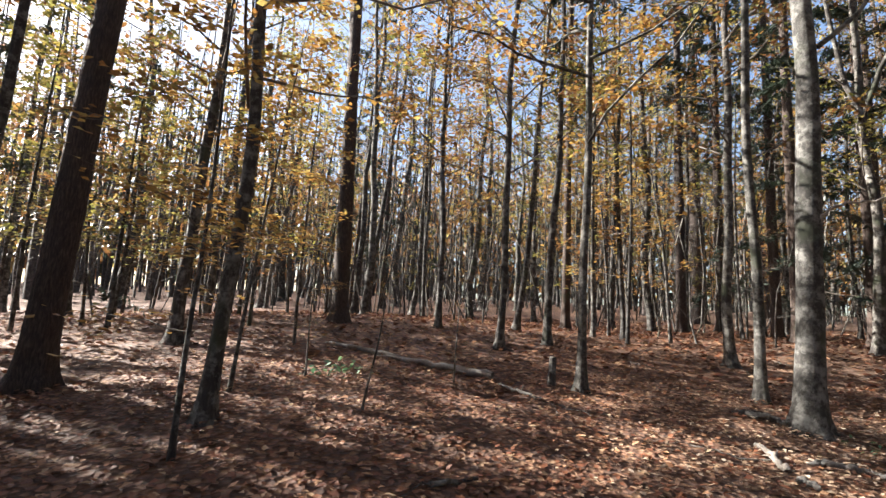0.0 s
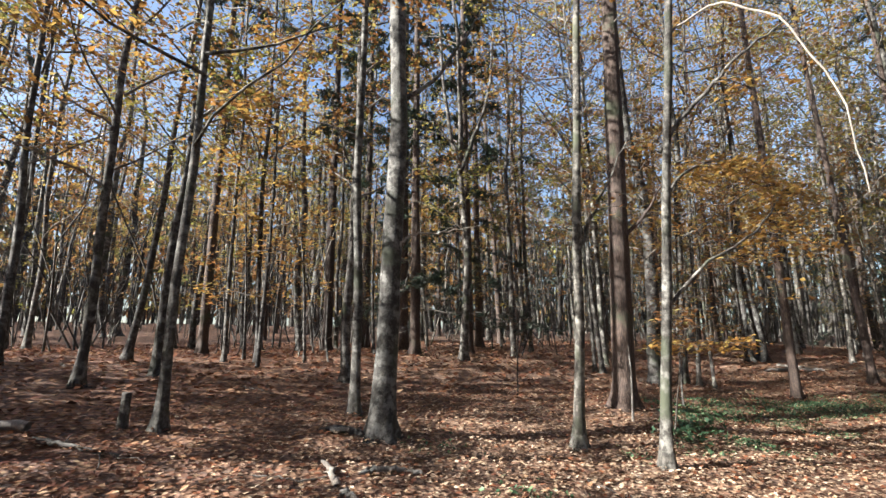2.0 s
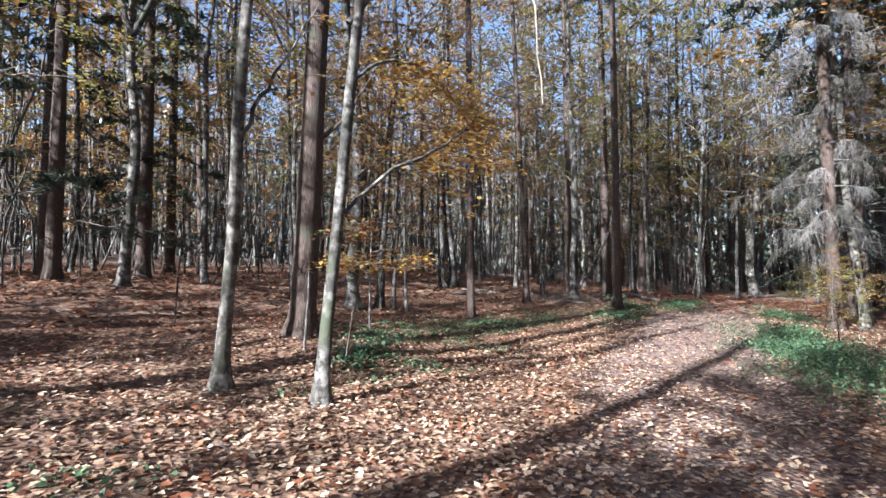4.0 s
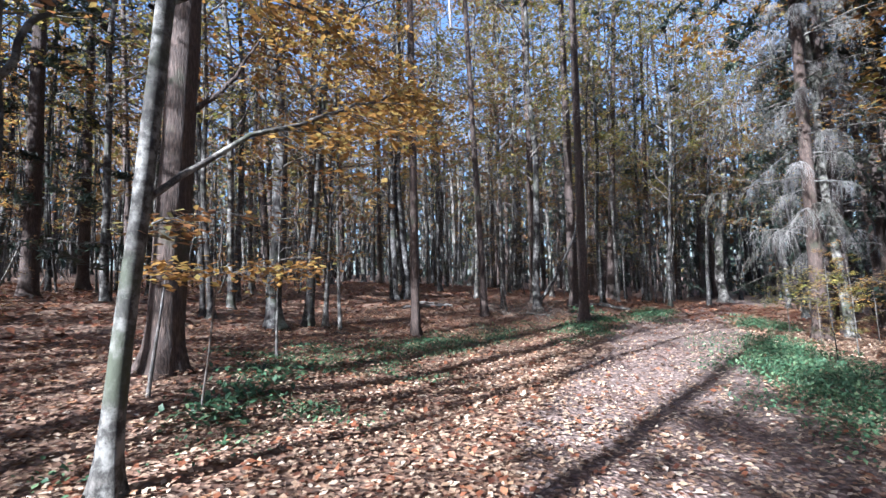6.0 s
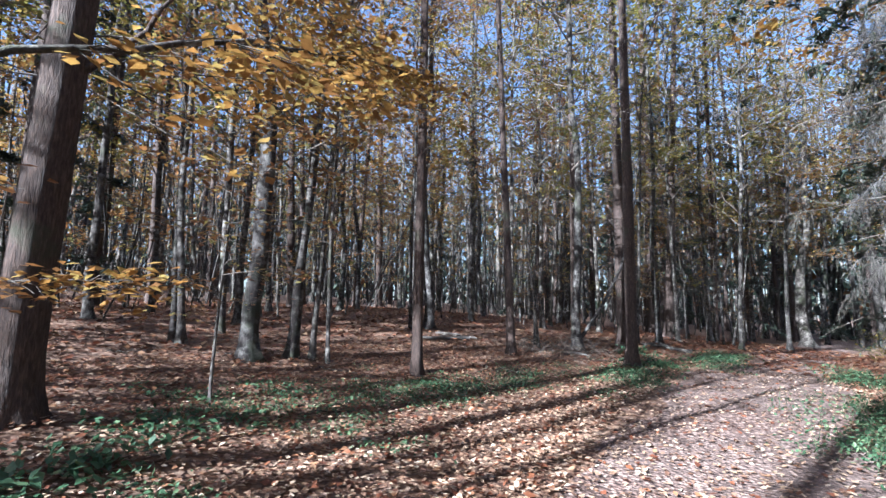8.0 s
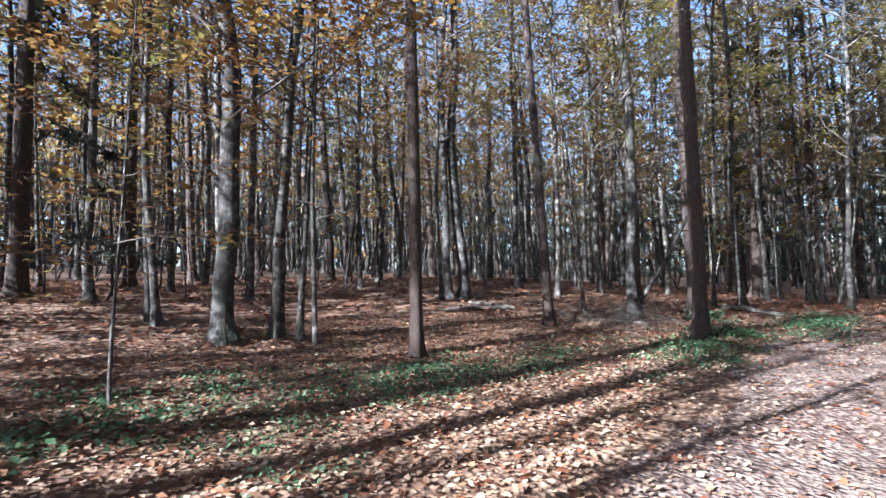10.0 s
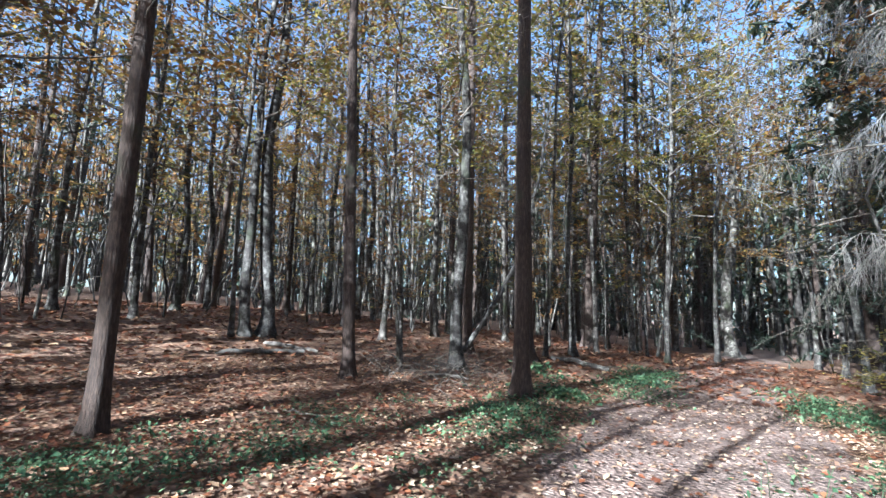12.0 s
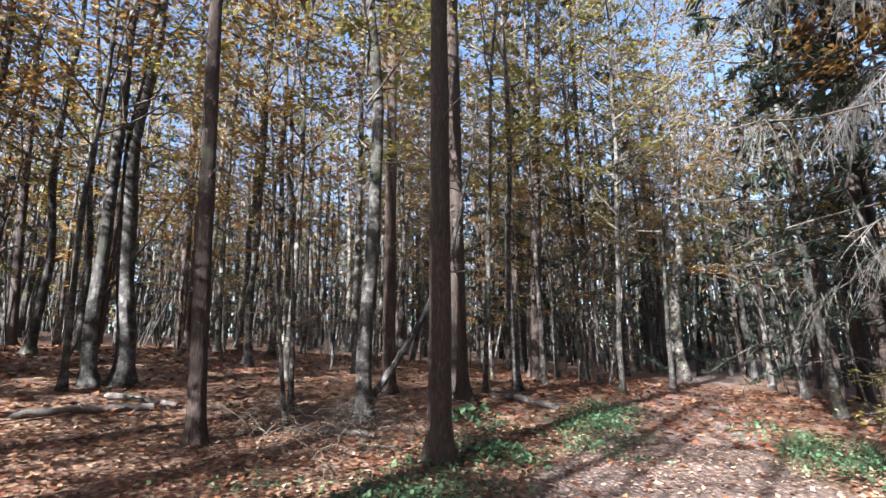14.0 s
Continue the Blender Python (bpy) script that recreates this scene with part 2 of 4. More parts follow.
def sheet(xs, ys, zf):
    X, Y = np.meshgrid(xs, ys)
    g = Geo()
    nx, ny = len(xs), len(ys)
    i = np.arange(ny - 1)[:, None] * nx + np.arange(nx - 1)[None]
    g.add(np.stack([X, Y, zf(X, Y)], -1).reshape(-1, 3), np.stack([i, i + 1, i + nx + 1, i + nx], -1).reshape(-1, 4))
    return g


ground = part("ground", sheet(spread(-1500, 1500, -14, 30, 0.2), spread(-1500, 1500, -6, 24, 0.2), ground_z), M_GROUND)
tagged(ground, "forest floor thickly covered with rust-brown fallen leaves", "ground", kind="structure")

trail_geo = Geo()
ts = np.arange(-12, 95, 0.3)
us = np.linspace(-1, 1, 15)
half = 1.5 + 0.18 * np.sin(ts * 0.9) + 0.12 * np.sin(ts * 2.3 + 1)
TX = ts[:, None] - 0.40 * us[None] * half[:, None]
TY = trail_y(ts)[:, None] + 0.92 * us[None] * half[:, None]
TZ = ground_z(TX, TY) + 0.012 - 0.03 * np.abs(us[None]) ** 4
k = len(us)
i = np.arange(len(ts) - 1)[:, None] * k + np.arange(k - 1)[None]
trail_geo.add(np.stack([TX, TY, TZ], -1).reshape(-1, 3), np.stack([i, i + k, i + k + 1, i + 1], -1).reshape(-1, 4)[:, ::-1])
trail = part("trail", trail_geo, M_TRAIL)
tagged(trail, "trodden earth trail strewn with broken leaves", "trail", kind="structure")

# ---- trees ----


def curve_points(start, way, length, bend, n, rng, wob=0.06):
    """A limb's line: sets out along way, bends up by bend, and wanders."""
    s = np.linspace(0, 1, n)[:, None]
    way = np.asarray(way, float)
    p = np.asarray(start, float) + way * length * s + np.array([0, 0, 1.0]) * bend * length * s * s
    p[1:] += np.cumsum(rng.normal(0, wob * length / n, (n - 1, 3)), 0)
    return p


def trunk_mesh(name, mat, h, seed, wob, sides=14, flare=0.7, tip=0.25, step=0.45):
    """A trunk of radius 1 at breast height (scaled across per tree) and h metres tall."""
    rng = np.random.default_rng(seed)
    n = int(h / step) + 2
    z = np.concatenate([[-0.3, 0.0, 0.06, 0.14, 0.25], np.linspace(0.45, h, n)])
    ph, ph2 = rng.uniform(0, 6, 4), rng.uniform(0, 6, 4)
    x = sum(wob * a * np.sin(z * f + p) for a, f, p in zip((1, 0.5, 0.25), (0.35, 0.9, 2.1), ph)) * np.clip(z / 1.5, 0, 1)
    y = sum(wob * a * np.sin(z * f + p) for a, f, p in zip((1, 0.5, 0.25), (0.31, 1.0, 1.9), ph2)) * np.clip(z / 1.5, 0, 1)
    r = (1 - (1 - tip) * np.clip(z / h, 0, 1)) * (1 + flare * np.exp(-np.clip(z, 0, None) / 0.17)) + rng.normal(0, 0.02, len(z))
    g = Geo()
    ang = np.arange(sides) * 2 * np.pi / sides
    lob = 1 + 0.28 * np.exp(-np.clip(z, 0, None) / 0.22)[:, None] * np.sin(ang[None] * 5 + ph[0]) + 0.05 * np.sin(ang[None] * 3 + z[:, None] * 0.8) + rng.normal(0, 0.018, (len(z), sides))
    R = r[:, None] * lob
    pts = np.stack([x[:, None] + R * np.cos(ang), y[:, None] + R * np.sin(ang), np.repeat(z[:, None], sides, 1)], -1)
    i = np.arange(len(z) - 1)[:, None] * sides
    j = np.arange(sides)[None]
    g.add(pts.reshape(-1, 3), np.stack([i + j, i + (j + 1) % sides, i + sides + (j + 1) % sides, i + sides + j], -1).reshape(-1, 4))
    return g.mesh(name, mat)


def leafy_limbs(seed, lo, hi, limbs, reach, rise, twigs, per_twig, leaf, rad, taper=0.75, flat=0.3, sides=5, droop=0.0):
    """Limbs from the lowest up, each as (wood, leaves)."""
    rng = np.random.default_rng(seed)
    made = []
    for i in range(limbs):
        wood, green = Geo(), Geo()
        z0 = lo + (hi - lo) * (i + rng.uniform(0, 1)) / limbs
        az = i * 2.4 + rng.normal(0, 0.5)
        u = (z0 - lo) / (hi - lo)
        f = 1 - taper * u if taper != 0.75 else 0.5 + 0.6 * math.sin(math.pi * (0.12 + 0.83 * u))
        ln = reach * f * rng.uniform(0.6, 1.25)
        up = rng.normal(rise, 0.14)
        way = np.array([np.cos(az), np.sin(az), up])
        p = curve_points((0, 0, z0), way, ln, rng.normal(0.05 - droop, 0.1), 7, rng, 0.2)
        r = rad * (0.4 + 0.6 * f)
        keep = slice(None) if sides > 3 else slice(None, None, 2)
        wood.tube(p[keep], np.linspace(r, r * 0.2, 7)[keep], sides)
        spots = []
        for t in range(twigs):
            q = rng.uniform(0.2, 1.0)
            k = int(q * 5.99)
            base = p[k] + (p[k + 1] - p[k]) * (q * 6 - k)
            a2 = az + rng.choice([-1, 1]) * rng.uniform(0.4, 1.2)
            tl = ln * rng.uniform(0.22, 0.5)
            tp = curve_points(base, (np.cos(a2), np.sin(a2), rng.normal(up * 0.5 - droop, 0.15)), tl, -droop, 4, rng, 0.25)
            wood.tube(tp if sides > 3 else tp[::3], np.linspace(r * 0.32, r * 0.08, 4)[::1 if sides > 3 else 3], 3)
            if per_twig:
                u = rng.uniform(0.1, 1.05, per_twig)
                c = tp[0] + (tp[-1] - tp[0]) * u[:, None]
                spots.append(c + rng.normal(0, 1, (per_twig, 3)) * [0.17 * tl + 0.05, 0.17 * tl + 0.05, 0.07 * tl + 0.03])
        if spots:
            green.leaves(np.concatenate(spots), leaf, rng, flat, 0.6, droop * 0.5)
        made.append((wood, green))
    return made


def needle_limbs(seed, lo, hi, limbs, reach, droop, tufts, blades, length, rad, bare=0.0, taper=0.8, slim=0.16, sides=4):
    """A conifer's limbs with tufts of needles; below `bare` they are dead."""
    rng = np.random.default_rng(seed)
    made = []
    for i in range(limbs):
        wood, green = Geo(), Geo()
        z0 = lo + (hi - lo) * (i + rng.uniform(0, 1)) / limbs
        az = i * 2.4 + rng.normal(0, 0.4)
        f = 1 - taper * (z0 - lo) / (hi - lo)
        dead = z0 < bare
        ln = reach * f * rng.uniform(0.6, 1.2) * (0.5 if dead else 1)
        way = np.array([np.cos(az), np.sin(az), rng.normal(0.12, 0.1)])
        p = curve_points((0, 0, z0), way, ln, -droop, 6, rng, 0.12)
        wood.tube(p, np.linspace(rad, rad * 0.2, 6) * (0.6 if dead else 1), sides)
        for t in range(tufts):
            q = rng.uniform(0.15, 1.0)
            k = int(q * 4.99)
            base = p[k] + (p[k + 1] - p[k]) * (q * 5 - k)
            a2 = az + rng.choice([-1, 1]) * rng.uniform(0.5, 1.1)
            tl = ln * rng.uniform(0.15, 0.35) * (1.2 - q * 0.5)
            tp = curve_points(base, (np.cos(a2), np.sin(a2), -droop * 0.6), tl, -droop * 0.8, 3, rng, 0.1)
            wood.tube(tp, [rad * 0.25, rad * 0.15, rad * 0.06], 3)
            if not dead:
                u = rng.uniform(0, 1.05, blades)
                c = tp[0] + (tp[-1] - tp[0]) * u[:, None] + rng.normal(0, 0.05, (blades, 3))
                green.leaves(c, length, rng, 0.5, slim, droop * 0.6)
        made.append((wood, green))
    return made


def crown_kit(limbs, mat_wood, mat_leaf, singles):
    """Meshes for a crown: the lowest limbs singly, with their leaves, and the rest as one."""
    low = [(w.mesh("branch", mat_wood), g.mesh("foliage", mat_leaf, False) if g.n else None) for w, g in limbs[:singles]]
    rest = Geo()
    for w, g in limbs[singles:]:
        rest.join(w, 0)
        rest.join(g, 1)
    return low, rest.mesh("crown", (mat_wood, mat_leaf), False)


TRUNKS = {
    "pine": [trunk_mesh("trunk", M_PINE, 19, s, 0.05, flare=0.55) for s in (1, 2, 3)],
    "spruce": [trunk_mesh("trunk", M_PINE, 19, s, 0.03, flare=0.5) for s in (14, 15)],
    "pole": [trunk_mesh("trunk", M_POLE, 15, s, 0.9, 12) for s in (4, 5, 6, 7)],
    "beech": [trunk_mesh("trunk", M_BEECH, 16, s, 0.6, flare=0.9) for s in (8, 9, 10)],
    "sapling": [trunk_mesh("stem", M_POLE, 5.0, s, 1.2, 7, flare=0.3, tip=0.15) for s in (11, 12, 13)],
}
HERO = {
    "pine": [crown_kit(needle_limbs(s, 2.4, 18.6, 46, 2.4, 0.15, 7, 18, 0.20, 0.018, bare=10.5, slim=0.12), M_TWIG, M_NEEDLE, 8) for s in (21, 22)],
    "spruce": [crown_kit(needle_limbs(s, 3.0 if b > 2 else 0.8, 18.8, 44, 3.0, 0.35, 8, 20, 0.25, 0.020, bare=b, slim=0.22), M_TWIG, M_NEEDLE, 6) for s, b in ((23, 7.0), (24, 1.0))],
    "pole": [crown_kit(leafy_limbs(31, 3.2, 14.8, 30, 2.5, 0.55, 6, 17, 0.11, 0.024), M_TWIG, M_RUST, 7),
             crown_kit(leafy_limbs(32, 3.6, 14.8, 30, 2.4, 0.6, 6, 17, 0.11, 0.022), M_TWIG, M_LIME, 7),
             crown_kit(leafy_limbs(33, 2.8, 14.8, 30, 2.4, 0.6, 6, 17, 0.11, 0.024), M_TWIG, M_GOLD, 7)],
    "beech": [crown_kit(leafy_limbs(34, 2.8, 15.5, 28, 2.9, 0.5, 6, 24, 0.10, 0.028, flat=0.25), M_BEECH, M_GOLD, 8),
              crown_kit(leafy_limbs(35, 3.2, 15.5, 28, 3.0, 0.5, 6, 24, 0.10, 0.028, flat=0.25), M_BEECH, M_RUST, 8)],
    "sapling": [crown_kit(leafy_limbs(36, 0.9, 4.9, 18, 1.0, 0.1, 5, 13, 0.08, 0.007, taper=0.6, flat=0.18), M_TWIG, M_GOLD, 9),
                crown_kit(leafy_limbs(37, 0.8, 4.9, 16, 0.8, 0.15, 4, 7, 0.075, 0.006, taper=0.6, flat=0.2), M_TWIG, M_RUST, 7),
                crown_kit(leafy_limbs(38, 0.8, 4.9, 20, 1.1, 0.15, 5, 14, 0.085, 0.007, taper=0.6, flat=0.25), M_TWIG, M_LIME, 9)],
}
# lighter make for the forest farther off
FILL = {
    "pine": [crown_kit(needle_limbs(s, 4, 18.6, 30, 2.4, 0.15, 4, 11, 0.32, 0.020, bare=9.0, slim=0.14, sides=3), M_TWIG, M_NEEDLE, 0) for s in (41, 42)],
    "spruce": [crown_kit(needle_limbs(43, 3.0, 18.8, 36, 3.0, 0.35, 4, 12, 0.36, 0.024, bare=6.5, slim=0.15, sides=3), M_TWIG, M_NEEDLE, 0),
               crown_kit(needle_limbs(48, 0.8, 18.8, 42, 3.0, 0.35, 4, 13, 0.34, 0.022, bare=1.0, slim=0.16, sides=3), M_TWIG, M_NEEDLE, 0)],
    "pole": [crown_kit(leafy_limbs(44 + q, 4.6, 14.8, 24, 2.5, 0.6, 3, 20, 0.17, 0.018, sides=3), M_TWIG, m, 0) for q, m in enumerate((M_RUST, M_LIME, M_GOLD, M_RUST))],
    "beech": [crown_kit(leafy_limbs(54 + q, 4.2, 15.5, 25, 2.8, 0.5, 3, 20, 0.17, 0.020, sides=3), M_TWIG, m, 0) for q, m in enumerate((M_GOLD, M_RUST, M_LIME))],
}
FILL["sapling"] = [crown_kit(leafy_limbs(64 + q, 0.9, 4.9, 14, 1.1, 0.15, 3, 10, 0.10, 0.008, taper=0.6, flat=0.25, sides=3), M_TWIG, m, 0) for q, m in enumerate((M_GOLD, M_LIME, M_RUST))]
BARE = [crown_kit(leafy_limbs(61 + q, 6, 14.8, 14, 1.9, 0.7, 3, q * 2, 0.12, 0.018, sides=3), M_TWIG, M_RUST, 0) for q in (0, 1)]
FILL_TRUNKS = {k: [trunk_mesh("trunk", m, h, s, w, 7, flare=0.5, step=1.1) for s in (71, 72, 73)]
               for k, m, h, w in (("pine", M_PINE, 19, 0.06), ("spruce", M_PINE, 19, 0.04), ("pole", M_POLE, 15, 1.0), ("beech", M_BEECH, 16, 0.8), ("sapling", M_POLE, 5.0, 1.4))}
SAY = {"pine": ("pine_tree", "tall straight conifer with rough dark brown bark"),
       "spruce": ("spruce_tree", "dense dark green spruce with drooping boughs"),
       "pole": ("slender_tree", "slender dark-barked tree with sparse autumn leaves"),
       "beech": ("beech_tree", "smooth pale grey beech with autumn-coloured leaves"),
       "sapling": ("sapling", "thin sapling with layered yellow autumn leaves")}
count = {"n": 0}


def tree(kind, x, y, r, lx=0.0, ly=0.0, crown=None, tall=1.0, label="", group="", far=False, bare=False, twigs=True):
    """One tree on the ground: an empty at its foot, a trunk, single lower branches and a crown."""
    count["n"] += 1
    n = count["n"]
    name, said = SAY[kind]
    root = new(name)
    lean = Vector((lx, ly, 1)).normalized()
    turn = Vector((0, 0, 1)).rotation_difference(lean).to_matrix().to_4x4()
    root.matrix_world = Matrix.Translation((x, y, float(ground_z(x, y)) - 0.02)) @ turn
    tagged(root, label or said, "tree", group)
    a = (n * 2.399) % 6.283
    stems = (FILL_TRUNKS if far else TRUNKS)[kind]
    t = part("stem" if kind == "sapling" else "trunk", stems[n % len(stems)], None, root)
    t.matrix_basis = Matrix.Rotation(a, 4, "Z") @ Matrix.Diagonal((r, r, tall, 1))
    kits = BARE if bare else (FILL if far else HERO)[kind]
    low, rest = kits[(n if crown is None else crown) % len(kits)]
    m = Matrix.Rotation(a * 1.7, 4, "Z") @ Matrix.Diagonal((tall, tall, tall, 1))
    # upper crowns swapped for bare ones here so sun reaches the ground
    if not far and kind in ("pole", "beech") and ((x < 5 and 2.2 < y < 6.2) or (x < 13.5 and 9.4 < y < 15.5 and n % 3)):
        rest = BARE[n % 2][1]
    part("crown", rest, None, root).matrix_basis = m
    if twigs:
        for wood, green in low:
            w = part("branch", wood, None, root)
            w.matrix_basis = m
            if green:
                part("foliage", green, None, w)
    return root


# trees measured along the walk
def pine(x, y, r, lx=0, ly=0, **k):
    return tree("pine", x, y, r, lx, ly, **k)


def pole(x, y, r, lx=0, ly=0, **k):
    return tree("pole", x, y, r, lx, ly, **k)


def beech(x, y, r, lx=0, ly=0, **k):
    return tree("beech", x, y, r, lx, ly, **k)


def sapling(x, y, r, lx=0, ly=0, **k):
    return tree("sapling", x, y, r, lx, ly, **k)


def spruce(x, y, r, lx=0, ly=0, **k):
    return tree("spruce", x, y, r, lx, ly, **k)


pine(-5.99, 3.08, 0.170, 0.02, 0.03, tall=1.1, label="thick leaning conifer trunk at the edge of the clearing")
pole(-20.4, 13.1, 0.22)
pole(-6.89, 5.40, 0.10, 0.03, 0.04)
pole(-3.70, 3.30, 0.072, 0.014, 0.015, label="mossy-footed slender tree with golden lower leaves", crown=2)
sapling(-3.23, 2.63, 0.022, 0, 0, crown=0)
sapling(-4.33, 4.14, 0.024, 0.07, 0.07, crown=0)
pole(-17.5, 18.1, 0.24, -0.02, -0.02)
pole(-22.0, 24.5, 0.22)
pine(-6.50, 9.11, 0.185, -0.02, -0.02)
pole(-13.0, 17.5, 0.15)
pole(-14.5, 26.0, 0.25)
pole(-4.60, 10.2, 0.070, -0.01, 0)
pole(-9.6, 27.5, 0.22)
pole(-2.68, 8.65, 0.070, 0.021, 0.006)
pole(-3.25, 11.8, 0.078, 0.08, 0.02)
pole(-2.08, 9.95, 0.078, 0.017, 0.004)
beech(-0.95, 6.70, 0.060, 0.016, 0.002)
sapling(-0.67, 11.5, 0.05, tall=1.6)
pole(-0.3, 30.0, 0.2)
spruce(1.6, 26.5, 0.36)
pole(1.12, 10.0, 0.088, 0.011, 0)
sapling(2.0, 15.5, 0.05, tall=1.5)
beech(1.19, 7.75, 0.070, 0, 0, twigs=False)
sapling(4.8, 22, 0.07, -0.04, 0, tall=1.7)
beech(1.47, 6.72, 0.140, 0.036, -0.004, tall=1.15, twigs=False, label="stout pale beech with lichen-blotched bark and flared roots")
beech(3.88, 6.42, 0.068, 0.04, -0.02, twigs=False)
pine(5.52, 8.0, 0.185, 0.03, -0.015, tall=1.1, label="massive dark-barked trunk with flared root collar")
beech(4.55, 5.68, 0.062, 0.075, -0.055, twigs=False, label="slender forked beech with lichen-spotted bark beside the trail")
pole(14.3, 14.6, 0.11)
pole(-1.0, 34.0, 0.2)
pole(-5.2, 36, 0.16)
pole(4.24, 13.47, 0.112, -0.006, 0.003, crown=1)
pole(10.5, 33, 0.18)
pole(2.1, 21.0, 0.12)
pole(9.15, 11.3, 0.10, 0.04, -0.03)
pole(13.87, 14.29, 0.05)
pole(6.5, 15.7, 0.095)
pole(8.42, 11.25, 0.155, -0.04, 0.012, crown=2, label="stout beech with a pale flaking foot and dark upper trunk")
pole(9.45, 11.1, 0.053, 0.05, -0.02)
sapling(9.6, 10.8, 0.04, 0.01, 0, tall=1.5)
pine(10.70, 9.70, 0.095, 0.0, 0.0, label="straight conifer with bark dark at the root collar")
pole(14.75, 14.6, 0.150, 0, 0, crown=1)
pole(7.5, 12.5, 0.05, -0.04, 0)
pole(9.5, 28, 0.13)
pine(14.05, 10.62, 0.095, -0.03, 0.02)
pole(16.25, 10.38, 0.112, -0.01, 0.01)
pine(15.45, 8.47, 0.125, 0.005, -0.006, label="straight conifer with reddish brown bark beside the trail")
pine(18.3, 11.9, 0.13, 0, 0)
pole(9.5, 15.6, 0.085)
pole(6.0, 20.5, 0.075)
sapling(16.5, 24.8, 0.09, tall=1.8)
sapling(15.70, 11.3, 0.043, -0.05, 0.04, crown=1)
spruce(29.0, 15.0, 0.33, 0, 0)
pine(26.0, 12.8, 0.20, 0.03, -0.05)
pole(34.2, 10.1, 0.25, 0.01, -0.03)
pole(14.8, 20.3, 0.11)
beech(23.1, 28.3, 0.15)
beech(25.5, 29.5, 0.17)
beech(19.5, 20.5, 0.10)
beech(23.0, 31.0, 0.15)
pole(37.1, 19.1, 0.3)
spruce(40.0, 20.7, 0.40)
sapling(23.1, 12.6, 0.05)
sapling(26.5, 10.9, 0.05)
sapling(-2.74, 4.34, 0.014, 0.12, 0.05, tall=0.35, crown=1, label="bare leaning twig-like sapling among fallen leaves")
sapling(-4.05, 5.06, 0.013, 0.0, 0.0, tall=0.5, crown=1, label="bare thin upright sapling")
sapling(-2.4, 5.9, 0.012, 0.05, 0.0, tall=0.3, crown=1, label="small bare sapling among leaves")
sapling(7.2, 8.8, 0.02, 0.03, 0, tall=0.9, crown=1, label="young beech with layered reddish leaves")
sapling(-7.5, 7.5, 0.04, 0.02, 0.02, tall=1.2, crown=0)
sapling(-9.5, 6.0, 0.04, 0.0, 0.02, tall=1.3, crown=0)
sapling(-5.4, 6.4, 0.03, 0.0, 0.0, tall=1.0, crown=0)
sapling(-11.0, 5.2, 0.04, 0.02, 0.0, tall=1.5, crown=2)
sapling(-12.5, 8.0, 0.05, 0.0, 0.02, tall=1.7, crown=2)
sapling(-14.5, 6.5, 0.05, 0.0, 0.0, tall=1.8, crown=2)
sapling(-10.2, 9.8, 0.04, 0.02, 0.0, tall=1.6, crown=2)
sapling(-16.0, 10.5, 0.05, 0.02, 0.0, tall=1.8, crown=2)
sapling(-13.8, 12.5, 0.05, 0.0, 0.0, tall=1.6, crown=0)
pole(-1.5, 17.5, 0.09, crown=1, tall=1.1)
pole(-4.5, 19.0, 0.09, crown=1, tall=1.1)
pole(-7.5, 16.5, 0.08, crown=2, tall=1.1)
pole(18.0, 16.2, 0.09, crown=1, tall=1.15)
pole(20.2, 18.6, 0.10, crown=2, tall=1.15)
pole(17.2, 13.6, 0.07, 0.03, 0.0, crown=0, tall=1.15)
pole(24.3, 17.1, 0.10, crown=1, tall=1.2)
pole(22.6, 20.3, 0.09, crown=0, tall=1.15)
pole(13.0, 17.6, 0.08, crown=2, tall=1.1)
pole(11.8, 19.8, 0.09, crown=0, tall=1.15)
pole(8.0, 18.0, 0.08, crown=0, tall=1.1)
pole(19.6, 14.2, 0.09, crown=1, tall=1.25)
sapling(15.3, 10.85, 0.035, -0.07, 0.05, tall=1.0, crown=1)
sapling(14.3, 3.0, 0.012, 0.0, 0.03, tall=0.36, crown=2, label="waist-high yellow-leaved beech seedling by the trail")
sapling(13.2, 3.15, 0.012, 0.0, 0.03, tall=0.38, crown=0, label="waist-high yellow-leaved beech seedling by the trail")
beech(14.5, 0.6, 0.12, 0.0, 0.02, crown=0, tall=1.0)
spruce(3.2, 17.8, 0.16, crown=0)
spruce(7.0, 21.5, 0.17, crown=0)
spruce(0.6, 17.6, 0.17, crown=0)
spruce(-2.6, 15.0, 0.13, crown=0)
pine(18.9, 10.7, 0.17)
pole(20.4, 11.1, 0.055, 0.03, -0.05, crown=1, tall=1.2)
spruce(21.5, 2.6, 0.15, crown=0)
spruce(24.5, 4.2, 0.14, crown=0)
spruce(20.5, -0.5, 0.16, crown=0)
spruce(28.5, 5.2, 0.16, crown=1)
pole(21.6, 11.0, 0.085, crown=1, tall=1.2)
pole(24.2, 11.6, 0.075, 0.0, 0.0, crown=1, tall=1.15)
beech(27.5, 11.8, 0.10, 0.0, 0.0, crown=1, tall=1.15)
pole(30.5, 11.6, 0.09, 0.02, -0.05, crown=1, tall=1.2)
pole(33.0, 7.0, 0.09, 0.0, 0.03, crown=1, tall=1.2)
pole(26.0, 4.2, 0.07)
pole(30.0, 6.0, 0.08)
pole(31.5, 13.2, 0.09)
pole(28.0, 11.8, 0.07, 0.02, -0.04)
pole(22.0, 13.5, 0.08)
pole(21.0, 15.0, 0.07, 0.05, -0.03)
pole(43.0, 13.6, 0.35)
pole(31, 26, 0.14, 0.09, -0.1)
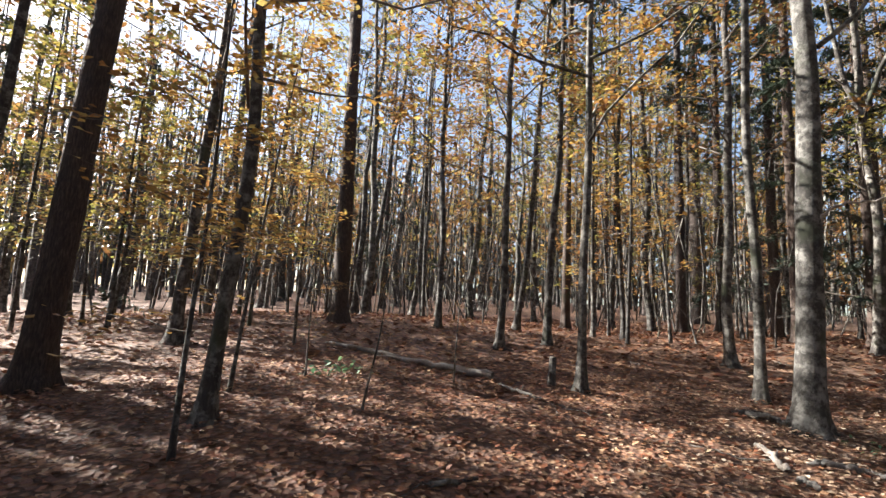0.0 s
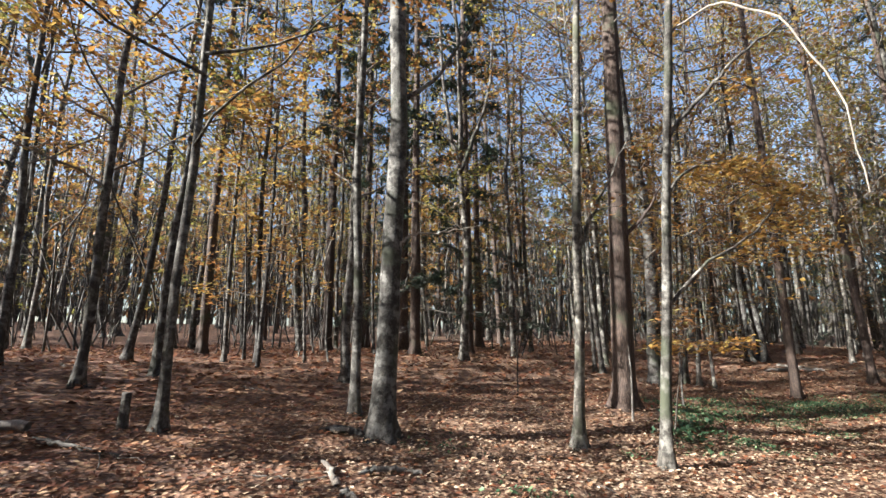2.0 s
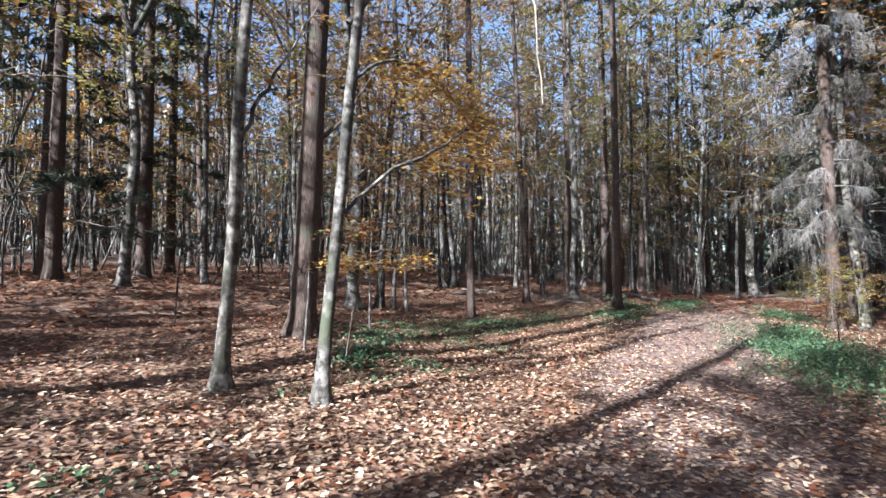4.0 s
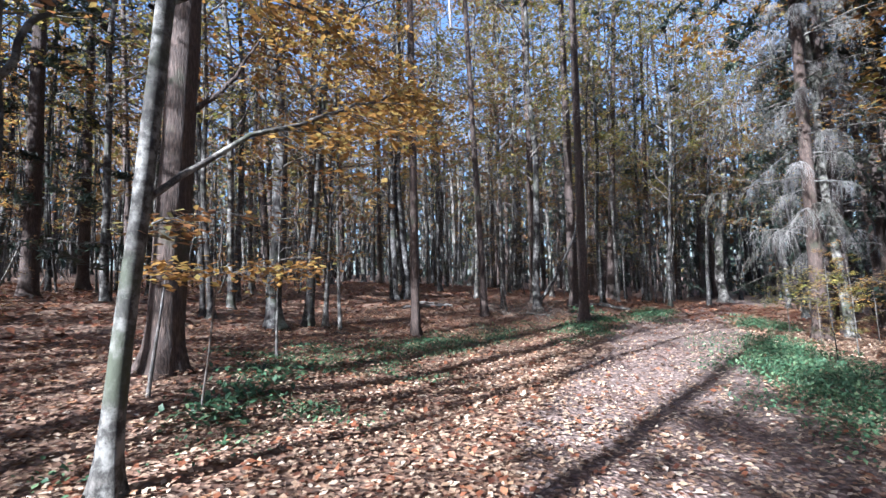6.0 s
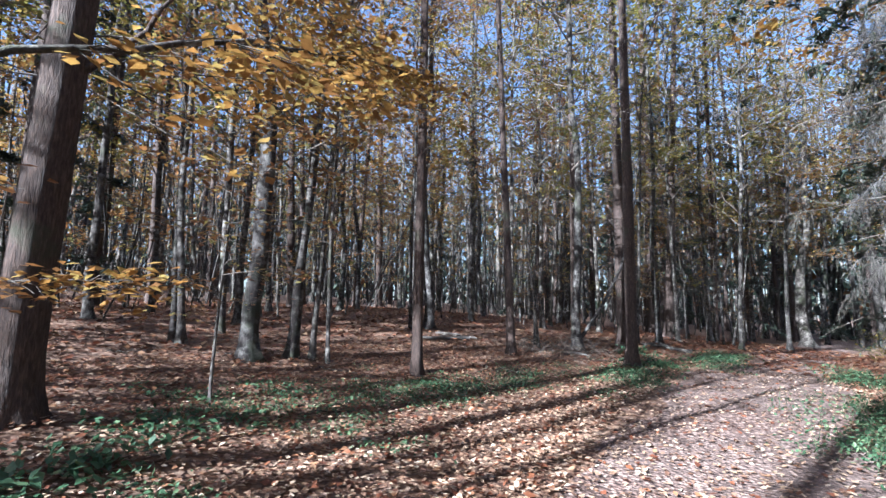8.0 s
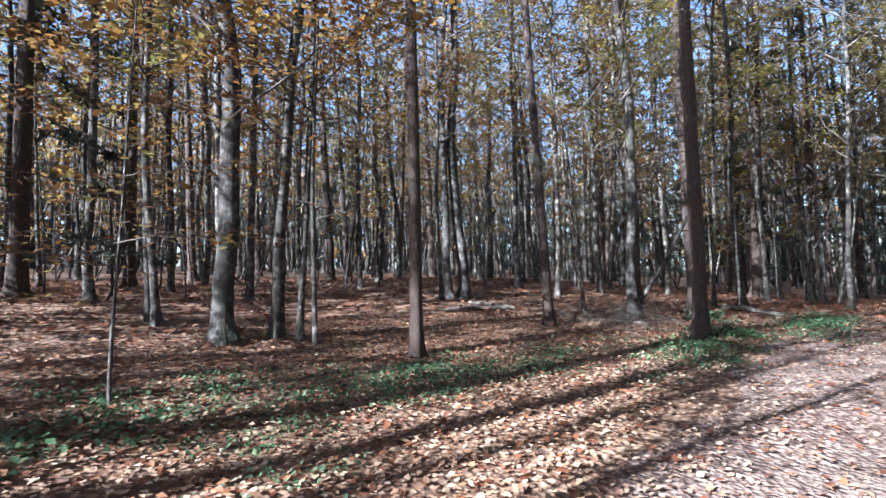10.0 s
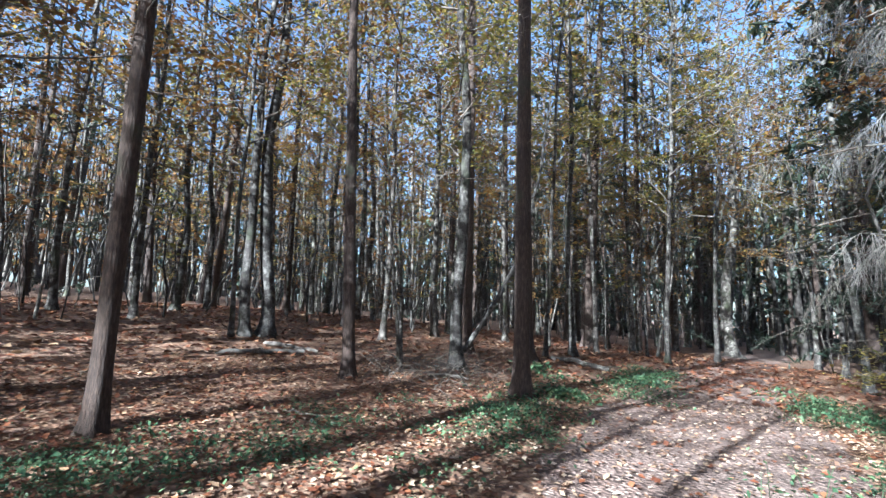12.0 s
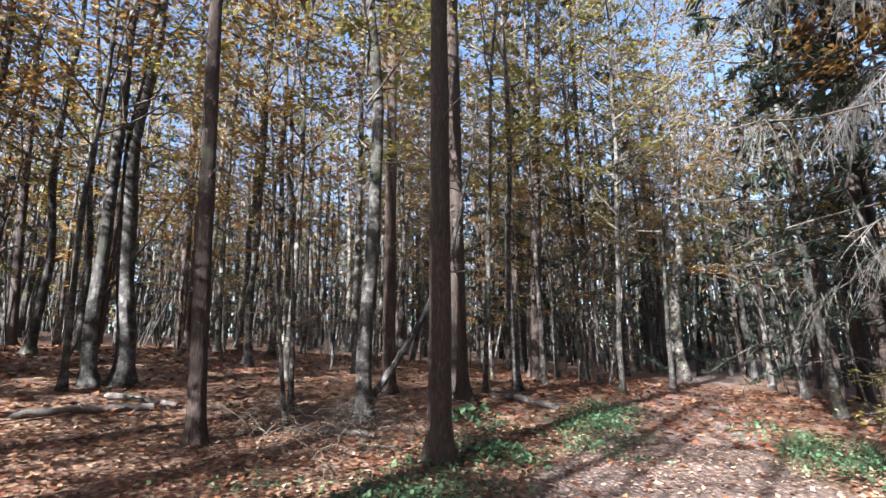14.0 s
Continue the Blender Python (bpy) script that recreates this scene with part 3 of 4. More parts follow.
pole(8.68, 14.0, 0.085, -0.03, 0.01, crown=0)
pole(-0.81, 12.27, 0.06, -0.01, 0.0, crown=2)
pole(-1.48, 12.27, 0.05, -0.013, 0.0, crown=1)
pole(7.61, 12.32, 0.06, -0.045, 0.0, crown=0)
sapling(4.24, 9.48, 0.016, 0.05, -0.01, tall=0.5, crown=1, label="thin bare upright sapling among fallen leaves")
sapling(27.15, 10.8, 0.05, 0.06, -0.16, crown=1)
spruce(3.2, 15.2, 0.16, crown=1)
spruce(5.2, 16.6, 0.18, crown=1)
spruce(2.0, 20.4, 0.18, crown=0)
# trees that arch over the trail's far verge
pole(13.4, -0.9, 0.10, 0.0, 0.05, crown=2, tall=1.15)
pole(16.6, 1.1, 0.09, 0.0, 0.06, crown=1, tall=1.1)
beech(19.4, 0.9, 0.11, 0.0, 0.05, crown=0, tall=1.1)
beech(25.2, 5.2, 0.09, 0.0, 0.04, crown=1, tall=1.15)
pole(24.6, 9.6, 0.07, 0.0, -0.05, crown=1, tall=1.2)
pole(28.6, 9.3, 0.08, 0.0, -0.05, crown=2, tall=1.25)
pole(33.4, 12.2, 0.10, 0.0, -0.04, crown=1, tall=1.25)

# the forest round about; sunward it is thinned and bared to let sun through
rng = np.random.default_rng(5)
fill = []
while len(fill) < 300:
    x, y = rng.uniform(-42, 62), rng.uniform(-17, 46)
    ty = float(trail_y(x))
    seg = min(max(x, 0), 12)
    near = math.hypot(x - seg, y - 0.445 * seg)
    if near > 46 or y < ty - 12 or (abs(y - ty) < (3.0 if x < 20 else 2.3) and x < 38) or (y > ty - 1 and near < 15.5 and x > -8) or (y <= ty and near < 4.5):
        continue
    if any((x - a) ** 2 + (y - b) ** 2 < 2.9 for a, b in fill):
        continue
    # made-up gap in the sunward trees that lets a lane of sun in
    clearing = x < 3 and 3.2 < y < 6.0
    open_wood = (x < 3 and -4.5 < y < 8.6) or (x < 18 and y > 8.6)
    if open_wood and rng.uniform() > (0.3 if clearing else 0.85 if y < 9.5 else 0.6):
        continue
    fill.append((x, y))
# low leafy trees sunward of the starting place, mostly unseen, added to shade it
for x, y, h in ((-14.0, 2.6, 0.5), (-11.5, 3.9, 0.45), (-17.0, 3.4, 0.6), (-10.0, 1.6, 0.45), (-13.0, 0.6, 0.55), (-16.0, 5.6, 0.5), (-12.5, 6.4, 0.4), (-19.0, 7.2, 0.7),
                (-8.5, 1.5, 0.4), (-9.6, 2.7, 0.42), (-7.6, 0.4, 0.4), (-12.2, 2.0, 0.6), (-15.0, 1.2, 0.65), (-5.6, 0.5, 0.6), (-4.6, -0.7, 0.55), (-6.6, -0.6, 0.6)):
    tree("spruce" if h in (0.45, 0.55) else "beech", x, y, 0.07, 0.02, 0.01, tall=h, crown=1 if h in (0.45, 0.55) else None, group="trees of the forest", far=True)
# unseen conifers added behind the starting place; their shadows cross it and the trail
for x, y, r, h in ((-15.0, 2.4, 0.13, 0.9), (-11.0, 2.0, 0.10, 0.65), (-20.0, 0.5, 0.16, 1.0), (-17.0, -2.2, 0.15, 1.0), (-8.6, 1.7, 0.06, 0.42), (-9.6, 2.9, 0.06, 0.4)):
    tree("spruce", x, y, r, tall=h, crown=1, group="trees of the forest", far=True)
for x, y, r in ((-8.0, -1.6, 0.19), (-5.2, -2.9, 0.15), (-11.5, 0.4, 0.20), (-7.2, 1.3, 0.13), (-13.0, -3.6, 0.2), (-3.8, -0.9, 0.10)):
    tree("pine", x, y, r, 0.01, 0.02, group="trees of the forest", far=True)
# mostly unseen trees added along the trail's south side to block skylight
for q in range(34):
    x = -1 + 0.75 * q + rng.uniform(-0.3, 0.3)
    tree("beech" if q % 3 else "spruce", x, float(trail_y(x)) - rng.uniform(3.2, 9.0), 0.11, 0.0, 0.05, tall=rng.uniform(1.0, 1.25), crown=q % 2 if q % 3 else 0, group="trees of the forest", far=True)
fill += [(rng.uniform(37, 52), rng.uniform(3, 24)) for q in range(22)]
for x, y in fill:
    q = rng.uniform()
    kind = "pole" if q < 0.52 else "pine" if q < 0.66 else "spruce" if q < 0.78 else "beech"
    sunward = (x < 3 and -4.5 < y < 9.5) or (x < 10 and 9.5 < y < 32 and rng.uniform() < 0.92)
    if x > 15 and y > 7 and rng.uniform() < 0.3:
        kind = "spruce"
    verge = x > 14 and y < float(trail_y(x))
    if verge and rng.uniform() < 0.45:
        kind = "spruce"
    if sunward and (kind == "pine" or (kind == "spruce" and 3.2 < y < 6.0)):
        kind = "pole"
    tree(kind, x, y, {"pole": rng.uniform(0.06, 0.14), "pine": rng.uniform(0.12, 0.24), "spruce": rng.uniform(0.12, 0.2), "beech": rng.uniform(0.06, 0.16)}[kind],
         rng.normal(0, 0.035), rng.normal(0, 0.035), tall=rng.uniform(0.85, 1.25), crown=1 if verge and kind == "spruce" else None, group="trees of the forest", far=True, bare=sunward and kind != "spruce" and rng.uniform() < (0.45 if y < 3.4 else 0.92 if y < 6.0 else 0.2 if y < 9.5 else 0.9))

# understorey
under = []
while len(under) < 60:
    x, y = rng.uniform(-16, 40), rng.uniform(6, 34)
    seg = min(max(x, 0), 12)
    near = math.hypot(x - seg, y - 0.445 * seg)
    if 11.5 < near < 30 and y > float(trail_y(x)) + 3:
        under.append((x, y))
for x, y in under:
    tree("sapling", x, y, rng.uniform(0.02, 0.045), rng.normal(0, 0.06), rng.normal(0, 0.06), tall=rng.uniform(0.9, 1.9), group="saplings of the understorey", far=True)

# distant woods
woods, haze, pines = Geo(), Geo(), Geo()


def far_spot(lo, hi):
    a, d = rng.uniform(0, 6.283), math.sqrt(rng.uniform(lo * lo, hi * hi))
    return 6 + d * math.cos(a), 6 + d * math.sin(a)


for q in range(2600):
    x, y = far_spot(32, 95)
    if (abs(y - float(trail_y(x))) < 2.5 and x < 40) or (x < 0 and 2 < y < 11 and rng.uniform() < 0.9):
        continue
    z, h, r = float(ground_z(x, y)), rng.uniform(12, 22), rng.uniform(0.05, 0.2)
    lx, ly = rng.normal(0, 0.055, 2) * h
    woods.tube([(x, y, z - 0.3), (x + lx * 0.3 + rng.normal(0, 0.1), y + ly * 0.3, z + h * 0.3), (x + lx * 0.6 + rng.normal(0, 0.15), y + ly * 0.6, z + h * 0.6), (x + lx, y + ly, z + h)],
               [r * 1.2, r * 0.9, r * 0.6, r * 0.2], 5)
    for b in range(2):
        hb, ab = rng.uniform(0.15, 0.9) * h, rng.uniform(0, 6.283)
        woods.tube([(x + lx * hb / h, y + ly * hb / h, z + hb), (x + 1.0 * math.cos(ab), y + 1.0 * math.sin(ab), z + hb + 0.9), (x + 2.0 * math.cos(ab), y + 2.0 * math.sin(ab), z + hb + 1.4)], [r * 0.3, r * 0.2, 0.01], 3)
    n = 44
    c = np.array([x, y, z]) + np.stack([rng.normal(0, 1.4, n), rng.normal(0, 1.4, n), rng.uniform(0.3, 1.05, n) * h], 1)
    (pines if rng.uniform() < (0.5 if x > 34 else 0.2) else haze).leaves(c, 0.34, rng, 0.6, 0.6)
for geo, n in ((haze, 34000), (pines, 12000)):
    a, d = rng.uniform(0, 6.283, n), np.sqrt(rng.uniform(66 ** 2, 110 ** 2, n))
    x, y = 6 + d * np.cos(a), 6 + d * np.sin(a)
    c = np.stack([x, y, ground_z(x, y) + 1.2 + rng.uniform(0, 1, n) * 18], 1)
    east = (x > 34) & (rng.uniform(0, 1, n) < 0.8)
    geo.leaves(c[~east], 1.5, rng, 0.8, 0.7)
    pines.leaves(c[east], 1.3, rng, 0.8, 0.6)
n = 26000
a, d = rng.uniform(-0.5, 2.9, n), np.sqrt(rng.uniform(38 ** 2, 66 ** 2, n))
x, y = 6 + d * np.cos(a), 6 + d * np.sin(a)
c = np.stack([x, y, ground_z(x, y) + np.where(x > 24, 0.3, 2.5) + rng.uniform(0, 1, n) ** 1.2 * 15], 1)
dark = rng.uniform(0, 1, n) < np.where(x > 20, 0.8, 0.35)
pines.leaves(c[dark], 0.6, rng, 0.8, 0.5)
haze.leaves(c[~dark], 0.5, rng, 0.8, 0.6)
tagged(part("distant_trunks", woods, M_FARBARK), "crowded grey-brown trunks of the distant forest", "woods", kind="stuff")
tagged(part("distant_foliage", haze, M_RUST, smooth=False), "rust and yellow foliage of the distant forest", "foliage", kind="stuff")
tagged(part("distant_conifers", pines, M_NEEDLE, smooth=False), "dark green conifer boughs of the distant forest", "foliage", kind="stuff")

# thin stems and twigs of the understorey
thicket = Geo()
for q in range(1100):
    x, y = rng.uniform(-18, 50), rng.uniform(-12, 40)
    seg = min(max(x, 0), 12)
    near = math.hypot(x - seg, y - 0.445 * seg)
    if abs(y - float(trail_y(x))) < 2.6 or near < (12 if y > trail_y(x) else 7) or (x < -2 and y < 9):
        continue
    z, h, r = float(ground_z(x, y)), rng.uniform(2.5, 9), rng.uniform(0.012, 0.04)
    p = curve_points((x, y, z - 0.1), (rng.normal(0, 0.16), rng.normal(0, 0.16), 1), h, 0, 5, rng, 0.22)
    thicket.tube(p, np.linspace(r, r * 0.3, 5), 4)
    for b in range(7):
        k = rng.integers(1, 5)
        a, ln = rng.uniform(0, 6.283), rng.uniform(0.3, 1.1)
        thicket.tube(curve_points(p[k], (math.cos(a), math.sin(a), rng.uniform(0, 0.7)), ln, 0, 3, rng, 0.2), [r * 0.4, r * 0.25, 0.003], 3)
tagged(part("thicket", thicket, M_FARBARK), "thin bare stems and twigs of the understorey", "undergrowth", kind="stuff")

# ---- fallen leaves ----
rng = np.random.default_rng(77)


def litter(n, cx, cy, sx, sy, size, keep):
    x, y = rng.uniform(cx - sx, cx + sx, n), rng.uniform(cy - sy, cy + sy, n)
    ok = keep(x, y)
    x, y = x[ok], y[ok]
    g = Geo()
    g.leaves(np.stack([x, y, ground_z(x, y) + rng.uniform(0.012, 0.045, len(x))], 1), size, rng, 0.2, 0.66)
    return g


def off_path(x, y):
    s = np.clip(x * 0.835 + y * 0.371, 0, 12.6)
    return np.hypot(x - s * 0.913, y - s * 0.406)


def near_walk(x, y):
    d = off_path(x, y)
    return (d < 7.5) & ((np.abs(y - trail_y(x)) > 1.4) | (rng.uniform(0, 1, len(x)) < np.clip(1.6 - x / 9, 0.25, 0.95)))


# share of tan, sun-brightened leaves, highest round the trail
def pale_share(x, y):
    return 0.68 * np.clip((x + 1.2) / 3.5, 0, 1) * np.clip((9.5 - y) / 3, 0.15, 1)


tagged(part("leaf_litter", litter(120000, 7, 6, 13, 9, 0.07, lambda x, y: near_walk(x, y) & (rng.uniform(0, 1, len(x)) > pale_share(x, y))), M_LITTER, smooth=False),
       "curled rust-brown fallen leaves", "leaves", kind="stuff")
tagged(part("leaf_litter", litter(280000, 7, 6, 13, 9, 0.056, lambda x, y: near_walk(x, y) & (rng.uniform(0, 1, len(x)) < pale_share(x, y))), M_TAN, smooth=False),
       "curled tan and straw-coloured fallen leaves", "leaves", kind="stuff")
far_litter = litter(80000, 6, 10, 26, 16, 0.13, lambda x, y: (off_path(x, y) >= 7.5) & (off_path(x, y) < 22))
tagged(part("leaf_litter", far_litter, M_LITTER, smooth=False), "brown fallen leaves under the farther trees", "leaves", kind="stuff")

# ---- undergrowth ----


def herb_patch(name, x, y, rx, ry, turn, n, tall, leaf, label, stems=0):
    """A patch of low green plants, with stems where they stand tall."""
    g = Geo()
    c, s = math.cos(radians(turn)), math.sin(radians(turn))
    clumps = max(6, n // 40)
    u, v = rng.normal(0, 0.42, clumps) * rx, rng.normal(0, 0.42, clumps) * ry
    k = rng.integers(0, clumps, n)
    u, v = u[k] + rng.normal(0, 0.16, n), v[k] + rng.normal(0, 0.16, n)
    px, py = x + u * c - v * s, y + u * s + v * c
    hh = 0.02 + tall * rng.uniform(0, 1, n) * rng.uniform(0.4, 1, clumps)[k]
    g.leaves(np.stack([px, py, ground_z(px, py) + hh], 1), leaf, rng, 0.45, 0.6, 0.1)
    for q in range(stems):
        z = float(ground_z(px[q], py[q]))
        a, b = rng.normal(0, 0.04, 2)
        g.tube([(px[q], py[q], z - 0.03), (px[q] + a, py[q] + b, z + tall * 0.6), (px[q] + 2 * a, py[q] + 2 * b, z + tall * 1.05)], [0.004, 0.003, 0.002], 3)
    return tagged(part(name, g, M_HERB, smooth=False), label, "undergrowth", kind="stuff")


herb_patch("nettle_patch", 11.6, 3.15, 3.4, 1.2, 24, 7500, 0.26, 0.05, "bright green nettles along the trail's edge", 160)
herb_patch("nettle_patch", 13.9, 4.1, 1.8, 0.7, 15, 1500, 0.24, 0.055, "green nettles at the foot of the spruce", 60)
herb_patch("nettle_patch", 19.2, 5.3, 2.2, 0.8, 15, 1500, 0.26, 0.06, "green herbs on the trail's far verge", 60)
herb_patch("ivy_patch", 10.9, 8.6, 3.4, 1.0, 6, 4000, 0.07, 0.042, "low dark green ivy among fallen leaves")
herb_patch("ivy_patch", 8.8, 8.8, 2.6, 1.0, 4, 1500, 0.07, 0.042, "low dark green ivy among fallen leaves")
herb_patch("ivy_patch", 14.4, 7.85, 2.2, 0.7, 22, 2200, 0.09, 0.05, "sunlit green herbs beside the trail")
herb_patch("ivy_patch", 7.8, 8.7, 1.8, 0.9, 0, 500, 0.08, 0.06, "scattered low green herbs")
herb_patch("ivy_patch", 6.3, 7.6, 1.2, 0.6, 20, 260, 0.10, 0.08, "scattered low green herbs")
herb_patch("ivy_patch", 6.0, 6.8, 1.2, 0.5, 20, 240, 0.10, 0.085, "scattered low green herbs")
herb_patch("ivy_patch", 19.4, 8.3, 3.4, 0.7, 16, 2600, 0.12, 0.055, "grassy green verge of the trail")
herb_patch("ivy_patch", 16.4, 8.3, 2.0, 0.6, 15, 450, 0.14, 0.085, "light green herbs round the conifer's foot")
herb_patch("ivy_patch", 17.6, 9.6, 0.6, 0.35, 15, 70, 0.25, 0.15, "broad-leaved light green seedlings")
herb_patch("fern_patch", -3.75, 5.25, 0.25, 0.2, 0, 50, 0.16, 0.09, "small bright green fern among the leaves")
herb_patch("ivy_patch", 2.8, 4.9, 0.35, 0.25, 0, 60, 0.08, 0.055, "small green seedlings in the leaf litter")
herb_patch("ivy_patch", 2.1, 6.4, 0.5, 0.3, 0, 60, 0.08, 0.055, "small green seedlings in the leaf litter")
herb_patch("ivy_patch", 7.2, 7.0, 3.0, 1.1, 20, 900, 0.07, 0.045, "small green seedlings in the leaf litter")

bramble = Geo()
for q in range(280):
    x, y = 15.6 + rng.normal(0, 0.75), 10.3 + rng.normal(0, 0.65)
    a, ln = rng.uniform(0, 6.283), rng.uniform(0.3, 0.95)
    bramble.tube(curve_points((x, y, float(ground_z(x, y)) - 0.03), (math.cos(a), math.sin(a), rng.uniform(0.5, 1.4)), ln, -0.9, 6, rng, 0.12), np.linspace(0.006, 0.002, 6), 3)
tagged(part("bramble", bramble, M_TWIG), "tangle of dry arching bramble stems", "undergrowth", kind="stuff")

# ---- the grey dead-limbed spruce beside the trail ----
M_GREY = bark("weathered_twigs", [(0.3, (0.11, 0.112, 0.115)), (0.55, (0.19, 0.192, 0.195)), (0.75, (0.34, 0.34, 0.335))], (6, 6, 2), 0.0, 0.5, 0.004)
spruce_root = new("dead_limbed_spruce")
SPX, SPY = 17.4, 3.85
spruce_root.matrix_world = Matrix.Translation((SPX, SPY, float(ground_z(SPX, SPY)) - 0.02))
tagged(spruce_root, "tall spruce with drooping bleached dead lower branches", "tree")
part("trunk", TRUNKS["spruce"][0], None, spruce_root).matrix_basis = Matrix.Diagonal((0.15, 0.15, 1, 1))
for q in range(30):
    g = Geo()
    z0 = 2.1 + q * 0.21
    az = q * 2.4 + rng.normal(0, 0.3)
    ln = rng.uniform(0.5, 1.25)
    p = curve_points((0, 0, z0), (math.cos(az), math.sin(az), rng.normal(0.0, 0.12)), ln, rng.normal(-0.1, 0.1), 9, rng, 0.14)
    g.tube(p, np.linspace(0.014, 0.004, 9), 4)
    for s in range(26):
        k = rng.integers(4, 9)
        a2 = az + rng.choice([-1, 1]) * rng.uniform(0.3, 1.2)
        tl = rng.uniform(0.2, 0.55)
        tw = curve_points(p[k], (math.cos(a2) * 0.8, math.sin(a2) * 0.8, -0.25), tl, -0.6, 5, rng, 0.12)
        g.tube(tw, np.linspace(0.0045, 0.0018, 5), 3)
        for f in range(4):
            d = rng.normal(0, 0.35, 3) + [0, 0, -0.9]
            b = tw[rng.integers(1, 5)]
            g.tube([b, b + d * 0.12, b + d * rng.uniform(0.18, 0.34) + [0, 0, -0.04]], [0.0026, 0.002, 0.0012], 3)
    part("dead_branch", g, M_GREY, spruce_root)
M_SPRAY = leafy("grey_green_needles", [(0.0, (0.035, 0.042, 0.034)), (0.6, (0.075, 0.082, 0.066)), (1.0, (0.16, 0.16, 0.13))], 0.2)
for q in range(19):
    g, green = Geo(), Geo()
    z0 = 2.6 + q * 0.36
    az = q * 2.4 + 1.1 + rng.normal(0, 0.3)
    ln = rng.uniform(1.7, 3.0)
    p = curve_points((0, 0, z0), (math.cos(az), math.sin(az), rng.normal(0.05, 0.1)), ln, rng.normal(-0.22, 0.06), 10, rng, 0.08)
    g.tube(p, np.linspace(0.018, 0.004, 10), 4)
    for f in range(34):
        b = p[rng.integers(2, 10)] + rng.normal(0, 0.03, 3)
        a2 = az + rng.choice([-1, 1]) * rng.uniform(0.3, 1.3)
        tw = curve_points(b, (math.cos(a2) * 0.6, math.sin(a2) * 0.6, -0.5), rng.uniform(0.25, 0.6), -0.7, 4, rng, 0.08)
        g.tube(tw, [0.004, 0.003, 0.002, 0.001], 3)
        u = rng.uniform(0, 1, 9) * 2.99
        k = u.astype(int)
        green.leaves(tw[k] + (tw[k + 1] - tw[k]) * (u - k)[:, None] + rng.normal(0, 0.012, (9, 3)), 0.11, rng, 0.5, 0.1, 0.9)
    bough = part("bough", g, M_TWIG, spruce_root)
    part("foliage", green, M_SPRAY, bough)
part("crown", crown_kit(needle_limbs(91, 7.5, 18.8, 44, 3.0, 0.35, 8, 22, 0.26, 0.03, slim=0.22), M_TWIG, M_NEEDLE, 0)[1], None, spruce_root)

# ---- single limbs that mark their trees ----


def found(name, x, y):
    """The tree of that kind that stands at the place given."""
    return min((o for o in scene.objects if o.parent is None and o.name.split(".")[0] == name), key=lambda o: (o.location.x - x) ** 2 + (o.location.y - y) ** 2)


def limb(owner, places, r0, r1, mat, twigs=0, leaves=0, leaf_mat=None, reach=0.4, first=0.3, size=0.085, label=""):
    """A single crooked limb through the places given (world metres), a part of its tree."""
    g, green = Geo(), Geo()
    inv = owner.matrix_basis.inverted()
    pts = np.array([inv @ Vector(p) for p in places])
    s = np.linspace(0, len(pts) - 1, len(pts) * 4)
    line = np.stack([np.interp(s, np.arange(len(pts)), pts[:, k]) for k in range(3)], 1)
    line[1:-1] = (line[:-2] + 2 * line[1:-1] + line[2:]) / 4
    line[1:-1] += rng.normal(0, 0.012, (len(line) - 2, 3))
    g.tube(line, np.linspace(r0, r1, len(line)), 8)
    for t in range(twigs):
        k = rng.integers(int(first * len(line)), len(line))
        d = line[min(k + 1, len(line) - 1)] - line[k - 1]
        a = math.atan2(d[1], d[0]) + rng.choice([-1, 1]) * rng.uniform(0.3, 1.1)
        tl = reach * rng.uniform(0.5, 1.4)
        tp = curve_points(line[k], (math.cos(a), math.sin(a), rng.normal(0.05, 0.2)), tl, -0.15, 4, rng, 0.2)
        g.tube(tp, np.linspace(r1 * 0.8 + 0.002, 0.0015, 4), 3)
        if leaves:
            u = rng.uniform(0.1, 1.1, leaves)
            c = tp[0] + (tp[-1] - tp[0]) * u[:, None] + rng.normal(0, 1, (leaves, 3)) * [0.10, 0.10, 0.05]
            green.leaves(c, size, rng, 0.25, 0.6, 0.1)
    ob = part("branch", g, mat, owner, label)
    if green.n:
        part("foliage", green, leaf_mat, ob)
    return ob


def lying(name, places, r0, r1, mat, label, twigs=0, category="branch"):
    """Dead wood on the ground: x, y and how high its middle lies."""
    g = Geo()
    pts = np.array([(x, y, float(ground_z(x, y)) + h) for x, y, h in places])
    s = np.linspace(0, len(pts) - 1, len(pts) * 5)
    line = np.stack([np.interp(s, np.arange(len(pts)), pts[:, k]) for k in range(3)], 1)
    line[1:-1] += rng.normal(0, 0.012, (len(line) - 2, 3))
    rad = np.linspace(r0, r1, len(line)) * rng.uniform(0.88, 1.1, len(line))
    rad[0] *= 0.3
    g.tube(line, rad, 9)
    ob = part(name, g, mat)
    for t in range(twigs):
        k = rng.integers(2, len(line) - 1)
        a = rng.uniform(0, 6.283)
        w = Geo()
        w.tube(curve_points(line[k], (math.cos(a), math.sin(a), rng.uniform(0.0, 0.5)), rng.uniform(0.25, 0.6), -0.2, 5, rng, 0.15), np.linspace(r1 * 0.5, 0.003, 5), 4)
        part("twig", w, mat, ob)
    return tagged(ob, label, category)


